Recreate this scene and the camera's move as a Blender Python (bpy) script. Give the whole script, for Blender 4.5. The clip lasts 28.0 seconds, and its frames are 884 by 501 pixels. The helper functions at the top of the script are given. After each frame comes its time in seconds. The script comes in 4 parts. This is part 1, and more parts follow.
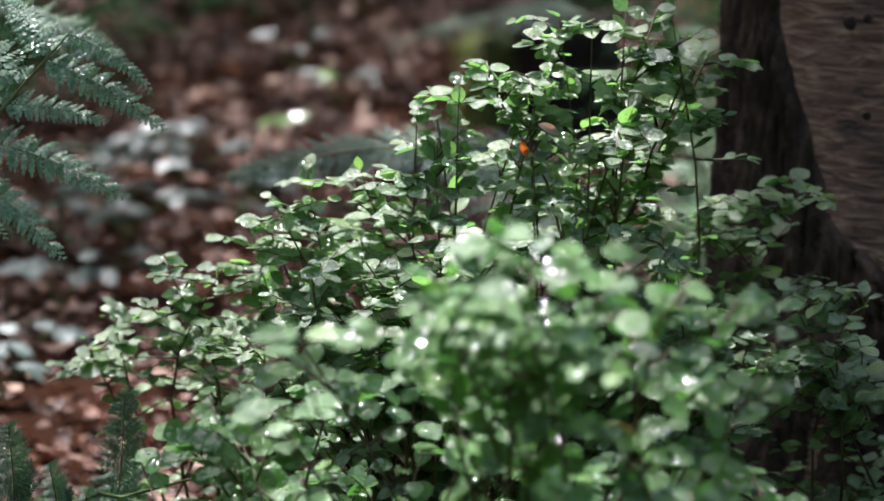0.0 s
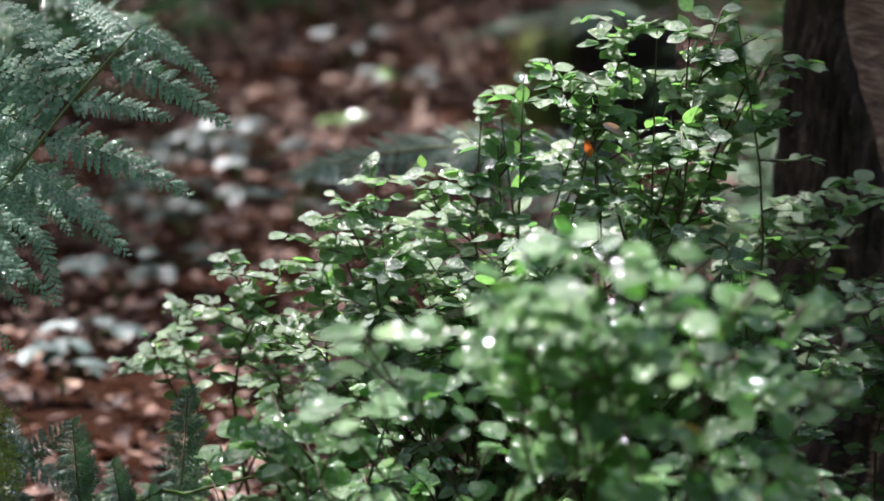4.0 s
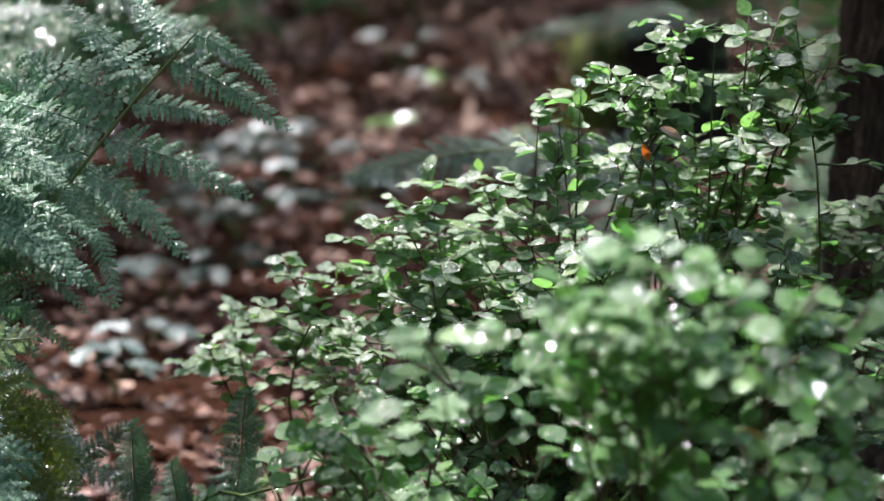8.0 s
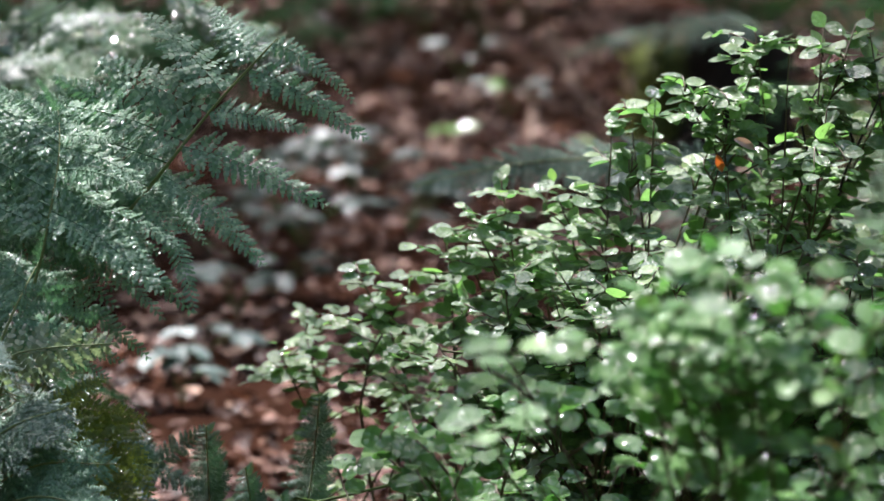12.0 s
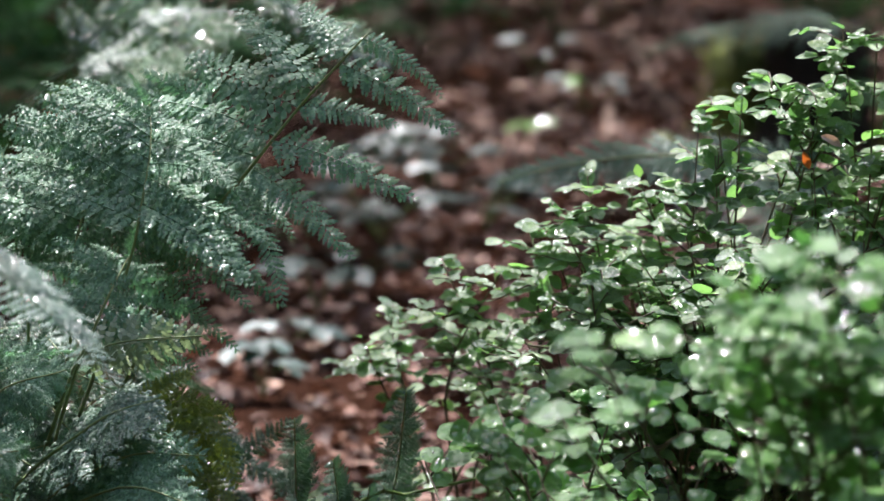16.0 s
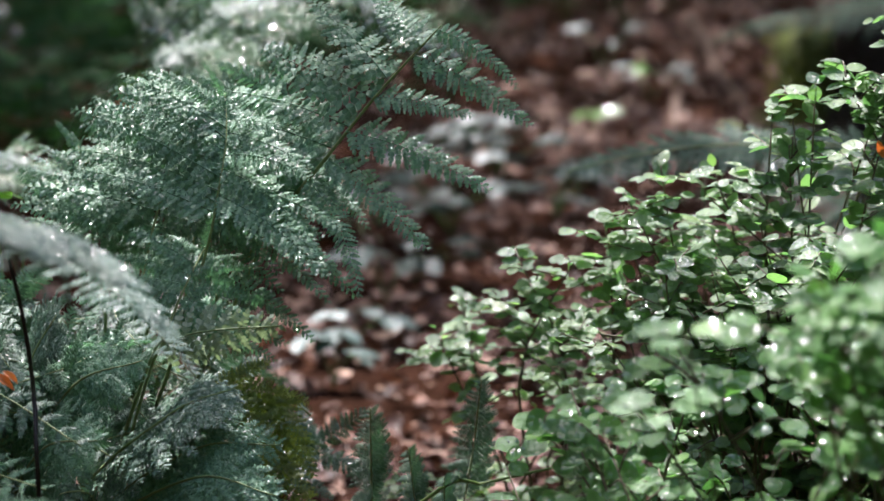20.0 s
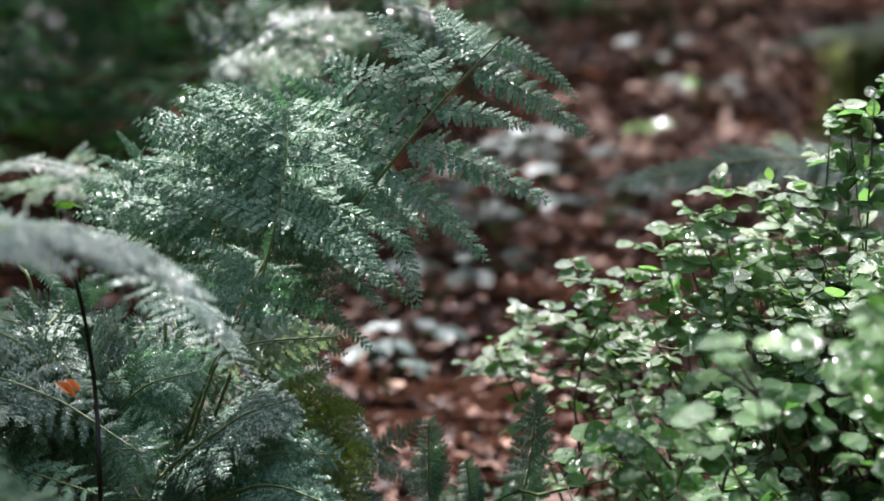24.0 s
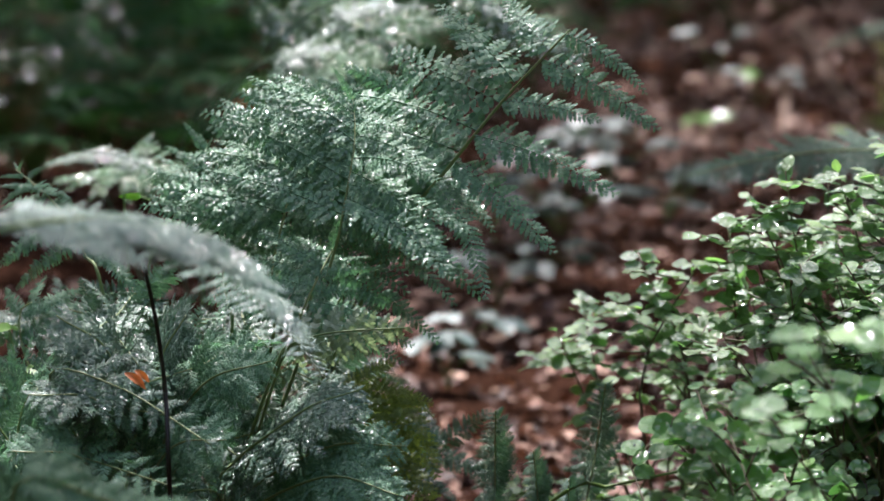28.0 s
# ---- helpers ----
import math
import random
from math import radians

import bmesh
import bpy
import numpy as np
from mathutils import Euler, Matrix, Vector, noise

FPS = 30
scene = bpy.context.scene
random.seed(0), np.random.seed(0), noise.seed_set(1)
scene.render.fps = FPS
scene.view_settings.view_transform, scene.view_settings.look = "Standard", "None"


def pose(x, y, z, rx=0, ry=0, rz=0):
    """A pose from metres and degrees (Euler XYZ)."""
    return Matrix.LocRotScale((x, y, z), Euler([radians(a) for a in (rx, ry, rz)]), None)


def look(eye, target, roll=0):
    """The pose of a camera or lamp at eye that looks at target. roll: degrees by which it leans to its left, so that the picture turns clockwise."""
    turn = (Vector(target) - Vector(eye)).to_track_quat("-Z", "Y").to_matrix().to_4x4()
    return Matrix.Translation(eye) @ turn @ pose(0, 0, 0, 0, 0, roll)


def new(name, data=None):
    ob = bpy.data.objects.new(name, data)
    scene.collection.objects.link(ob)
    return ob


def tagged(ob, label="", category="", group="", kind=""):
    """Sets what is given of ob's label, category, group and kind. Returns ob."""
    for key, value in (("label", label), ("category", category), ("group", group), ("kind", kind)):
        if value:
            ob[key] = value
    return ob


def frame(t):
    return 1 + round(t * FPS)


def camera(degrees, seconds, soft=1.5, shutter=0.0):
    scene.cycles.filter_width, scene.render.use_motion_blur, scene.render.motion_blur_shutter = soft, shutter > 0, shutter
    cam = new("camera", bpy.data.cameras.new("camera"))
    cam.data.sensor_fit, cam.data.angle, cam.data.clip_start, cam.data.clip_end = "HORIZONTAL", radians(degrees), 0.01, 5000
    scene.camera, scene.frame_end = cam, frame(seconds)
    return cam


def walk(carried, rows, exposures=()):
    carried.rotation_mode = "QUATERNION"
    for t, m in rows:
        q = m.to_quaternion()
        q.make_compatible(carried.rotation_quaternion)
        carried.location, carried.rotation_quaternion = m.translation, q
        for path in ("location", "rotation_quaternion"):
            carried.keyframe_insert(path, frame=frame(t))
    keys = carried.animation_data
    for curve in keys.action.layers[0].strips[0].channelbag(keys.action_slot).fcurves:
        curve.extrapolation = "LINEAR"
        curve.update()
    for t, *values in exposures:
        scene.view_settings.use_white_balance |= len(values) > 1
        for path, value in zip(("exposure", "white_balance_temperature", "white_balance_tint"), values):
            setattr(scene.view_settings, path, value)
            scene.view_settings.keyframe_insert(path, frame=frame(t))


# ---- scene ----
# Camera: a long lens on a slow pan to the left, with a short slide; focus on the near fern and bush.
cam = camera(20.0, 28.0)
cam.data.dof.use_dof = True
cam.data.dof.focus_distance = 1.83
cam.data.dof.aperture_fstop = 6.5
# seconds, x, y, z, yaw, pitch, roll
ROWS = [
    (0.0, 0.0000, 0.0000, 0.7370, -0.001, -10.399, -0.000),
    (0.5, -0.0014, 0.0004, 0.7379, 0.139, -10.246, -0.080),
    (1.0, -0.0020, 0.0006, 0.7374, 0.272, -10.272, -0.060),
    (1.5, -0.0026, -0.0008, 0.7369, 0.378, -10.373, -0.195),
    (2.0, -0.0039, 0.0009, 0.7360, 0.538, -10.545, -0.261),
    (2.5, -0.0050, 0.0004, 0.7357, 0.724, -10.594, -0.163),
    (3.0, -0.0060, 0.0003, 0.7365, 0.915, -10.523, -0.127),
    (3.5, -0.0070, 0.0008, 0.7365, 1.099, -10.451, -0.152),
    (5.5, -0.0102, 0.0011, 0.7369, 1.619, -10.389, -0.209),
    (6.0, -0.0112, 0.0008, 0.7368, 1.717, -10.466, -0.188),
    (6.5, -0.0123, 0.0002, 0.7368, 1.822, -10.505, -0.144),
    (7.0, -0.0138, 0.0012, 0.7366, 1.955, -10.497, -0.164),
    (7.5, -0.0151, -0.0008, 0.7376, 2.128, -10.440, -0.197),
    (8.0, -0.0170, -0.0011, 0.7380, 2.304, -10.380, -0.195),
    (8.5, -0.0183, -0.0026, 0.7382, 2.454, -10.328, -0.274),
    (9.0, -0.0201, -0.0010, 0.7376, 2.585, -10.302, -0.247),
    (9.5, -0.0218, -0.0019, 0.7377, 2.763, -10.300, -0.213),
    (10.0, -0.0239, -0.0058, 0.7383, 2.937, -10.320, -0.286),
    (10.5, -0.0255, -0.0046, 0.7382, 3.115, -10.303, -0.210),
    (11.0, -0.0272, -0.0071, 0.7394, 3.258, -10.279, -0.352),
    (11.5, -0.0286, -0.0080, 0.7397, 3.417, -10.251, -0.396),
    (12.0, -0.0303, -0.0094, 0.7405, 3.634, -10.219, -0.399),
    (12.5, -0.0327, -0.0140, 0.7421, 3.854, -10.190, -0.397),
    (14.5, -0.0386, -0.0186, 0.7419, 4.649, -10.232, -0.452),
    (15.0, -0.0394, -0.0178, 0.7422, 4.863, -10.221, -0.354),
    (15.5, -0.0404, -0.0194, 0.7421, 5.080, -10.219, -0.375),
    (16.0, -0.0417, -0.0206, 0.7411, 5.280, -10.313, -0.424),
    (16.5, -0.0426, -0.0213, 0.7412, 5.481, -10.444, -0.217),
    (17.0, -0.0434, -0.0208, 0.7412, 5.682, -10.483, -0.179),
    (17.5, -0.0446, -0.0244, 0.7417, 5.866, -10.507, -0.153),
    (18.0, -0.0457, -0.0221, 0.7406, 6.035, -10.554, -0.171),
    (18.5, -0.0466, -0.0212, 0.7406, 6.214, -10.596, -0.178),
    (19.0, -0.0474, -0.0228, 0.7410, 6.385, -10.603, -0.143),
    (19.5, -0.0485, -0.0271, 0.7428, 6.535, -10.611, -0.118),
    (20.0, -0.0492, -0.0269, 0.7427, 6.680, -10.564, -0.013),
    (20.5, -0.0493, -0.0291, 0.7429, 6.774, -10.542, -0.154),
    (21.0, -0.0502, -0.0299, 0.7432, 6.858, -10.523, -0.208),
    (21.5, -0.0517, -0.0302, 0.7438, 6.988, -10.468, -0.210),
    (23.5, -0.0570, -0.0368, 0.7450, 7.628, -10.325, -0.180),
    (24.0, -0.0580, -0.0373, 0.7445, 7.763, -10.303, -0.184),
    (24.5, -0.0588, -0.0385, 0.7448, 7.928, -10.307, -0.044),
    (25.0, -0.0602, -0.0381, 0.7444, 8.077, -10.320, -0.094),
    (25.5, -0.0611, -0.0385, 0.7447, 8.237, -10.359, -0.102),
    (26.0, -0.0622, -0.0390, 0.7440, 8.396, -10.390, -0.023),
    (26.5, -0.0630, -0.0377, 0.7439, 8.560, -10.415, -0.057),
    (27.0, -0.0639, -0.0386, 0.7445, 8.704, -10.443, -0.092),
    (27.5, -0.0650, -0.0386, 0.7447, 8.864, -10.468, -0.077),
    (28.0, -0.0670, -0.0396, 0.7449, 8.993, -10.502, 0.005),
]
walk(cam, [(t, pose(x, y, z, 90 + pitch, roll, yaw)) for t, x, y, z, yaw, pitch, roll in ROWS], exposures=[(0.0, 1.5, 6250.0, 19.0), (28.0, 1.5, 6250.0, 19.0)])

# ---- light: soft daylight under a wood's canopy, low sun from ahead ----
world = bpy.data.worlds.new("sky")
scene.world = world
world.use_nodes = True
wn, wl = world.node_tree.nodes, world.node_tree.links
SUN_UP, SUN_TURN = 55.0, -22.0  # degrees above the horizon; degrees to the left of straight ahead
sky = wn.new("ShaderNodeTexSky")
sky.sky_type = "NISHITA"
sky.sun_disc = False
sky.dust_density = 5.0
sky.ozone_density = 0.6
sky.sun_elevation = radians(SUN_UP)
sky.sun_rotation = radians(SUN_TURN)
wl.new(sky.outputs[0], wn["Background"].inputs[0])
wn["Background"].inputs[1].default_value = 0.155
sun = new("sun", bpy.data.lights.new("sun", "SUN"))
sun.data.energy = 5.0
sun.data.angle = radians(0.6)
sun.data.color = (1.0, 0.97, 0.93)
sun_dir = Vector((math.sin(radians(SUN_TURN)) * math.cos(radians(SUN_UP)), math.cos(radians(SUN_TURN)) * math.cos(radians(SUN_UP)), math.sin(radians(SUN_UP))))
sun.matrix_world = look(sun_dir * 20, (0, 0, 0))


# ---- materials ----
def shader(name):
    m = bpy.data.materials.new(name)
    m.use_nodes = True
    return m, m.node_tree.nodes, m.node_tree.links, m.node_tree.nodes["Principled BSDF"]


def ramp(n, stops):
    r = n.new("ShaderNodeValToRGB")
    while len(r.color_ramp.elements) < len(stops):
        r.color_ramp.elements.new(0.5)
    for e, (p, c) in zip(r.color_ramp.elements, stops):
        e.position, e.color = p, (*c, 1)
    return r


def noise_tex(n, l, scale, detail=4.0, rough=0.6, stretch=None):
    tc = n.new("ShaderNodeTexCoord")
    nz = n.new("ShaderNodeTexNoise")
    nz.inputs["Scale"].default_value = scale
    nz.inputs["Detail"].default_value = detail
    nz.inputs["Roughness"].default_value = rough
    if stretch:
        mp = n.new("ShaderNodeMapping")
        mp.inputs["Scale"].default_value = stretch
        l.new(tc.outputs["Object"], mp.inputs[0])
        l.new(mp.outputs[0], nz.inputs["Vector"])
    else:
        l.new(tc.outputs["Object"], nz.inputs["Vector"])
    return nz


def on_place(n, l, tex):
    """Lets a texture run by the place in the world, so that pieces of any scale share its true size."""
    g = n.new("ShaderNodeNewGeometry")
    for k in list(tex.inputs["Vector"].links):
        l.remove(k)
    l.new(g.outputs["Position"], tex.inputs["Vector"])
    return tex


def film(n, l, scale):
    """Height of an uneven film of water."""
    a = on_place(n, l, noise_tex(n, l, scale * 0.7, 1.5, 0.5))
    v = on_place(n, l, n.new("ShaderNodeTexVoronoi"))
    v.inputs["Scale"].default_value = scale * 0.9
    bead = math_node(n, l, "MULTIPLY", math_node(n, l, "MULTIPLY", v.outputs["Distance"], v.outputs["Distance"]), 2.0)
    return math_node(n, l, "SUBTRACT", math_node(n, l, "MULTIPLY", a.outputs["Fac"], 1.6), bead)


def math_node(n, l, op, a, b):
    m = n.new("ShaderNodeMath")
    m.operation = op
    for i, v in enumerate((a, b)):
        if isinstance(v, (int, float)):
            m.inputs[i].default_value = v
        else:
            l.new(v, m.inputs[i])
    return m.outputs[0]


def leaf_material(name, stops, glow, through_part=0.35, rough=0.3, grain=90.0, bump=0.25, coat=0.6, spots=None, spec=0.5, wet=0.0, drops=260.0, film_rough=0.2, gloss=0.0):
    """A thin blade: varied from piece to piece, lit through, wet and glossy."""
    m, n, l, b = shader(name)
    info = n.new("ShaderNodeObjectInfo")
    geo = n.new("ShaderNodeNewGeometry")
    mix = math_node(n, l, "FRACT", math_node(n, l, "ADD", info.outputs["Random"], geo.outputs["Random Per Island"]), 0)
    nz = on_place(n, l, noise_tex(n, l, grain))
    var = math_node(n, l, "ADD", math_node(n, l, "MULTIPLY", mix, 0.75), math_node(n, l, "MULTIPLY", nz.outputs["Fac"], 0.3))
    col = ramp(n, stops)
    l.new(var, col.inputs[0])
    colour = col.outputs[0]
    if spots:
        sp = noise_tex(n, l, spots[0], 2.0)
        sr = ramp(n, [(0.60, (0, 0, 0)), (0.68, (1, 1, 1))])
        l.new(sp.outputs["Fac"], sr.inputs[0])
        mc = n.new("ShaderNodeMixRGB")
        mc.inputs[2].default_value = (*spots[1], 1)
        l.new(sr.outputs[0], mc.inputs[0])
        l.new(colour, mc.inputs[1])
        colour = mc.outputs[0]
    l.new(colour, b.inputs["Base Color"])
    rr = n.new("ShaderNodeMapRange")
    rr.inputs["To Min"].default_value = max(0.08, rough - 0.13)
    rr.inputs["To Max"].default_value = rough + 0.2
    l.new(nz.outputs["Fac"], rr.inputs["Value"])
    l.new(rr.outputs[0], b.inputs["Roughness"])
    b.inputs["Coat Weight"].default_value = coat
    b.inputs["Coat Roughness"].default_value = 0.12
    b.inputs["Coat IOR"].default_value = 1.45
    b.inputs["Specular IOR Level"].default_value = spec
    bp = n.new("ShaderNodeBump")
    bp.inputs["Strength"].default_value = bump
    bp.inputs["Distance"].default_value = 0.002
    fine = on_place(n, l, noise_tex(n, l, grain * 4, 3.0))
    l.new(fine.outputs["Fac"], bp.inputs["Height"])
    l.new(bp.outputs[0], b.inputs["Normal"])
    if wet:
        b.inputs["Coat Roughness"].default_value = film_rough
        cb = n.new("ShaderNodeBump")
        cb.inputs["Strength"].default_value = wet
        cb.inputs["Distance"].default_value = 0.42 / drops
        l.new(film(n, l, drops), cb.inputs["Height"])
        l.new(cb.outputs[0], b.inputs["Coat Normal"])
    last = b.outputs[0]
    if through_part > 0:
        tr = n.new("ShaderNodeBsdfTranslucent")
        mc = n.new("ShaderNodeMixRGB")
        mc.blend_type = "MULTIPLY"
        mc.inputs[0].default_value = 1.0
        mc.inputs[2].default_value = (*glow, 1)
        l.new(colour, mc.inputs[1])
        l.new(mc.outputs[0], tr.inputs["Color"])
        ms = n.new("ShaderNodeMixShader")
        ms.inputs[0].default_value = through_part
        l.new(b.outputs[0], ms.inputs[1])
        l.new(tr.outputs[0], ms.inputs[2])
        last = ms.outputs[0]
    if gloss > 0:
        gl = n.new("ShaderNodeBsdfGlossy")
        gl.inputs["Roughness"].default_value = film_rough
        l.new(cb.outputs[0], gl.inputs["Normal"])
        mg = n.new("ShaderNodeMixShader")
        mg.inputs[0].default_value = gloss
        l.new(last, mg.inputs[1])
        l.new(gl.outputs[0], mg.inputs[2])
        last = mg.outputs[0]
    l.new(last, n["Material Output"].inputs["Surface"])
    return m


def solid_material(name, stops, scale, rough=0.8, bump=0.5, distance=0.004, stretch=None, spec=0.3, detail=6.0):
    m, n, l, b = shader(name)
    nz = noise_tex(n, l, scale, detail, 0.65, stretch)
    big = noise_tex(n, l, scale * 0.14, 3.0, 0.5, stretch)
    v = math_node(n, l, "ADD", math_node(n, l, "MULTIPLY", nz.outputs["Fac"], 0.65), math_node(n, l, "MULTIPLY", big.outputs["Fac"], 0.35))
    col = ramp(n, stops)
    l.new(v, col.inputs[0])
    l.new(col.outputs[0], b.inputs["Base Color"])
    b.inputs["Roughness"].default_value = rough
    b.inputs["Specular IOR Level"].default_value = spec
    bp = n.new("ShaderNodeBump")
    bp.inputs["Strength"].default_value = bump
    bp.inputs["Distance"].default_value = distance
    l.new(nz.outputs["Fac"], bp.inputs["Height"])
    l.new(bp.outputs[0], b.inputs["Normal"])
    return m


BILBERRY = leaf_material("bilberry_leaf", [(0.1, (0.06, 0.13, 0.05)), (0.5, (0.095, 0.19, 0.07)), (0.85, (0.14, 0.25, 0.08)), (1.0, (0.22, 0.32, 0.09))], (1.7, 2.05, 1.3), 0.45, 0.4, 220.0, 0.35, 1.0, None, 0.3, 1.0, 360.0, 0.14, 0.08)
BILBERRY_NEAR = leaf_material("beaded_bilberry_leaf", [(0.1, (0.045, 0.125, 0.035)), (0.5, (0.075, 0.195, 0.05)), (0.85, (0.11, 0.25, 0.06)), (1.0, (0.17, 0.30, 0.07))], (1.35, 1.6, 1.05), 0.38, 0.5, 120.0, 0.25, 0.5, None, 0.2, 1.0, 170.0, 0.10, 0.05)
# fern blade on a darker base, so its shade sits in the colour
FERN_SHADED = leaf_material("shaded_fern_blade", [(0.1, (0.045, 0.105, 0.06)), (1.0, (0.085, 0.17, 0.10))], (1.0, 1.2, 0.8), 0.2, 0.5, 220.0, 0.3, 0.8, None, 0.15, 1.0, 400.0, 0.13, 0.02)
FERN_BEADED = leaf_material("beaded_fern_blade", [(0.1, (0.10, 0.17, 0.135)), (1.0, (0.17, 0.26, 0.20))], (1.0, 1.15, 0.9), 0.2, 0.45, 120.0, 0.3, 0.8, None, 0.2, 1.0, 190.0, 0.12, 0.06)
FERN_WET = leaf_material("rain_wet_fern_blade", [(0.1, (0.05, 0.112, 0.068)), (1.0, (0.095, 0.185, 0.112))], (1.1, 1.4, 0.9), 0.12, 0.42, 220.0, 0.4, 1.0, None, 0.3, 1.0, 360.0, 0.15, 0.035)
# sunlit copy of the fern blade, its gloss raised for white glints
FERN_SUNNY = leaf_material("sunlit_fern_blade", [(0.1, (0.06, 0.13, 0.06)), (1.0, (0.11, 0.22, 0.10))], (1.3, 1.6, 0.9), 0.22, 0.6, 120.0, 0.4, 1.0, None, 0.1, 1.0, 90.0, 0.05, 0.16)
FERN = leaf_material("fern_blade", [(0.1, (0.075, 0.17, 0.10)), (0.6, (0.11, 0.24, 0.135)), (1.0, (0.16, 0.31, 0.165))], (1.0, 1.2, 0.85), 0.3, 0.5, 220.0, 0.3, 0.9, None, 0.15, 1.0, 400.0, 0.13, 0.018)
# copy of the fern blade with deep shade put into its colour
FERN_DEEP_SHADE = leaf_material("deep_shade_fern_blade", [(0.1, (0.016, 0.042, 0.019)), (0.6, (0.028, 0.07, 0.032)), (1.0, (0.05, 0.10, 0.042))], (1.1, 1.6, 0.6), 0.2, 0.7, 120.0, 0.3, 0.03, None, 0.0, 0.6)
FERN_PALE = leaf_material("pale_fern_blade", [(0.1, (0.17, 0.24, 0.13)), (0.9, (0.27, 0.34, 0.20))], (1.1, 1.2, 0.9), 0.35, 0.5, 150.0)
# backlit look of the undersides, put into an olive base
FERN_BACKLIT = leaf_material("backlit_fern_blade", [(0.1, (0.09, 0.13, 0.03)), (0.9, (0.17, 0.22, 0.05))], (1.3, 1.4, 0.6), 0.3, 0.5, 150.0, 0.25, 0.3)
# blue in this base stands for sky reflected by the wet leaves
BRAMBLE = leaf_material("bramble_leaf", [(0.1, (0.028, 0.062, 0.055)), (0.9, (0.055, 0.105, 0.09))], (1.1, 1.4, 0.8), 0.15, 0.45, 60.0, 0.25, 0.35, None, 0.45, 0.5, 110.0, 0.34)
BLUISH = leaf_material("bluish_leaf", [(0.1, (0.02, 0.045, 0.05)), (0.9, (0.04, 0.08, 0.085))], (1.0, 1.3, 0.8), 0.15, 0.4, 60.0, 0.25, 0.5, None, 0.4, 0.6, 120.0, 0.12, 0.03)
GRASSY = leaf_material("bright_leaf", [(0.1, (0.07, 0.19, 0.03)), (0.9, (0.13, 0.28, 0.04))], (1.3, 1.6, 0.6), 0.25, 0.35, 60.0)
LITTER = leaf_material("dead_leaf", [(0.1, (0.02, 0.011, 0.008)), (0.4, (0.075, 0.036, 0.025)), (0.7, (0.19, 0.098, 0.07)), (0.95, (0.46, 0.31, 0.23))], (1.2, 0.8, 0.5), 0.06, 0.55, 60.0, 0.4, 0.25, None, 0.1, 1.0, 180.0, 0.16, 0.006)
ORANGE = leaf_material("orange_dead_leaf", [(0.1, (0.42, 0.13, 0.03)), (0.9, (0.58, 0.22, 0.06))], (1.2, 0.8, 0.4), 0.3, 0.45, 60.0)
PALE_DEAD = leaf_material("pale_dead_leaf", [(0.1, (0.34, 0.24, 0.18)), (0.9, (0.50, 0.38, 0.30))], (1.2, 1.0, 0.8), 0.2, 0.5, 60.0)
YELLOW = leaf_material("yellow_dead_leaf", [(0.1, (0.50, 0.33, 0.09)), (0.9, (0.66, 0.47, 0.16))], (1.2, 1.0, 0.5), 0.3, 0.5, 60.0)
SOIL = solid_material("forest_soil", [(0.25, (0.008, 0.005, 0.003)), (0.55, (0.03, 0.014, 0.009)), (0.8, (0.06, 0.03, 0.018))], 26.0, 0.9, 0.8, 0.02, None, 0.0)
STEM = solid_material("brown_stem", [(0.3, (0.035, 0.03, 0.012)), (0.8, (0.10, 0.085, 0.035))], 60.0, 0.6, 0.4, 0.001)
STEM_GREEN = solid_material("green_stem", [(0.3, (0.06, 0.12, 0.02)), (0.8, (0.12, 0.20, 0.04))], 60.0, 0.45, 0.3, 0.001)
RACHIS = solid_material("fern_rachis", [(0.3, (0.12, 0.18, 0.06)), (0.8, (0.22, 0.28, 0.12))], 60.0, 0.5, 0.3, 0.001)
DARK_STALK = solid_material("dark_stalk", [(0.3, (0.008, 0.006, 0.005)), (0.8, (0.025, 0.018, 0.012))], 60.0, 0.4, 0.3, 0.001)
MOSS = solid_material("moss", [(0.3, (0.03, 0.045, 0.008)), (0.6, (0.09, 0.11, 0.02)), (0.85, (0.17, 0.18, 0.05))], 45.0, 0.95, 1.0, 0.02)
WOOD = solid_material("dead_wood", [(0.3, (0.08, 0.05, 0.035)), (0.8, (0.26, 0.17, 0.12))], 30.0, 0.85, 0.6, 0.004, (1, 1, 0.2))


WATER, _n, _l, _b = shader("water_drop")
_b.inputs["Base Color"].default_value = (0.95, 0.97, 1.0, 1)
_b.inputs["Roughness"].default_value = 0.04
_b.inputs["IOR"].default_value = 1.33
_b.inputs["Transmission Weight"].default_value = 0.85


# ---- geometry helpers ----
def part(name, bm, material, parent=None, label="", smooth=True):
    me = bm
    if isinstance(bm, bmesh.types.BMesh):
        me = bpy.data.meshes.new(name)
        bm.to_mesh(me)
        bm.free()
    if not me.materials:
        me.materials.append(material)
    if smooth:
        me.polygons.foreach_set("use_smooth", [True] * len(me.polygons))
    ob = new(name, me)
    ob.parent = parent
    if label:
        ob["label"] = label
    return ob


def mesh_of(name, verts, faces, material, smooth=True, wet=None):
    """A mesh. wet: for each face, whether it is water on the surface."""
    me = bpy.data.meshes.new(name)
    me.from_pydata(np.asarray(verts).tolist(), [], [tuple(f) for f in faces])
    me.materials.append(material)
    if wet is not None:
        me.materials.append(WATER)
        me.polygons.foreach_set("material_index", np.array(wet, dtype=np.int32))
    if smooth:
        me.polygons.foreach_set("use_smooth", [True] * len(me.polygons))
    me.update()
    return me


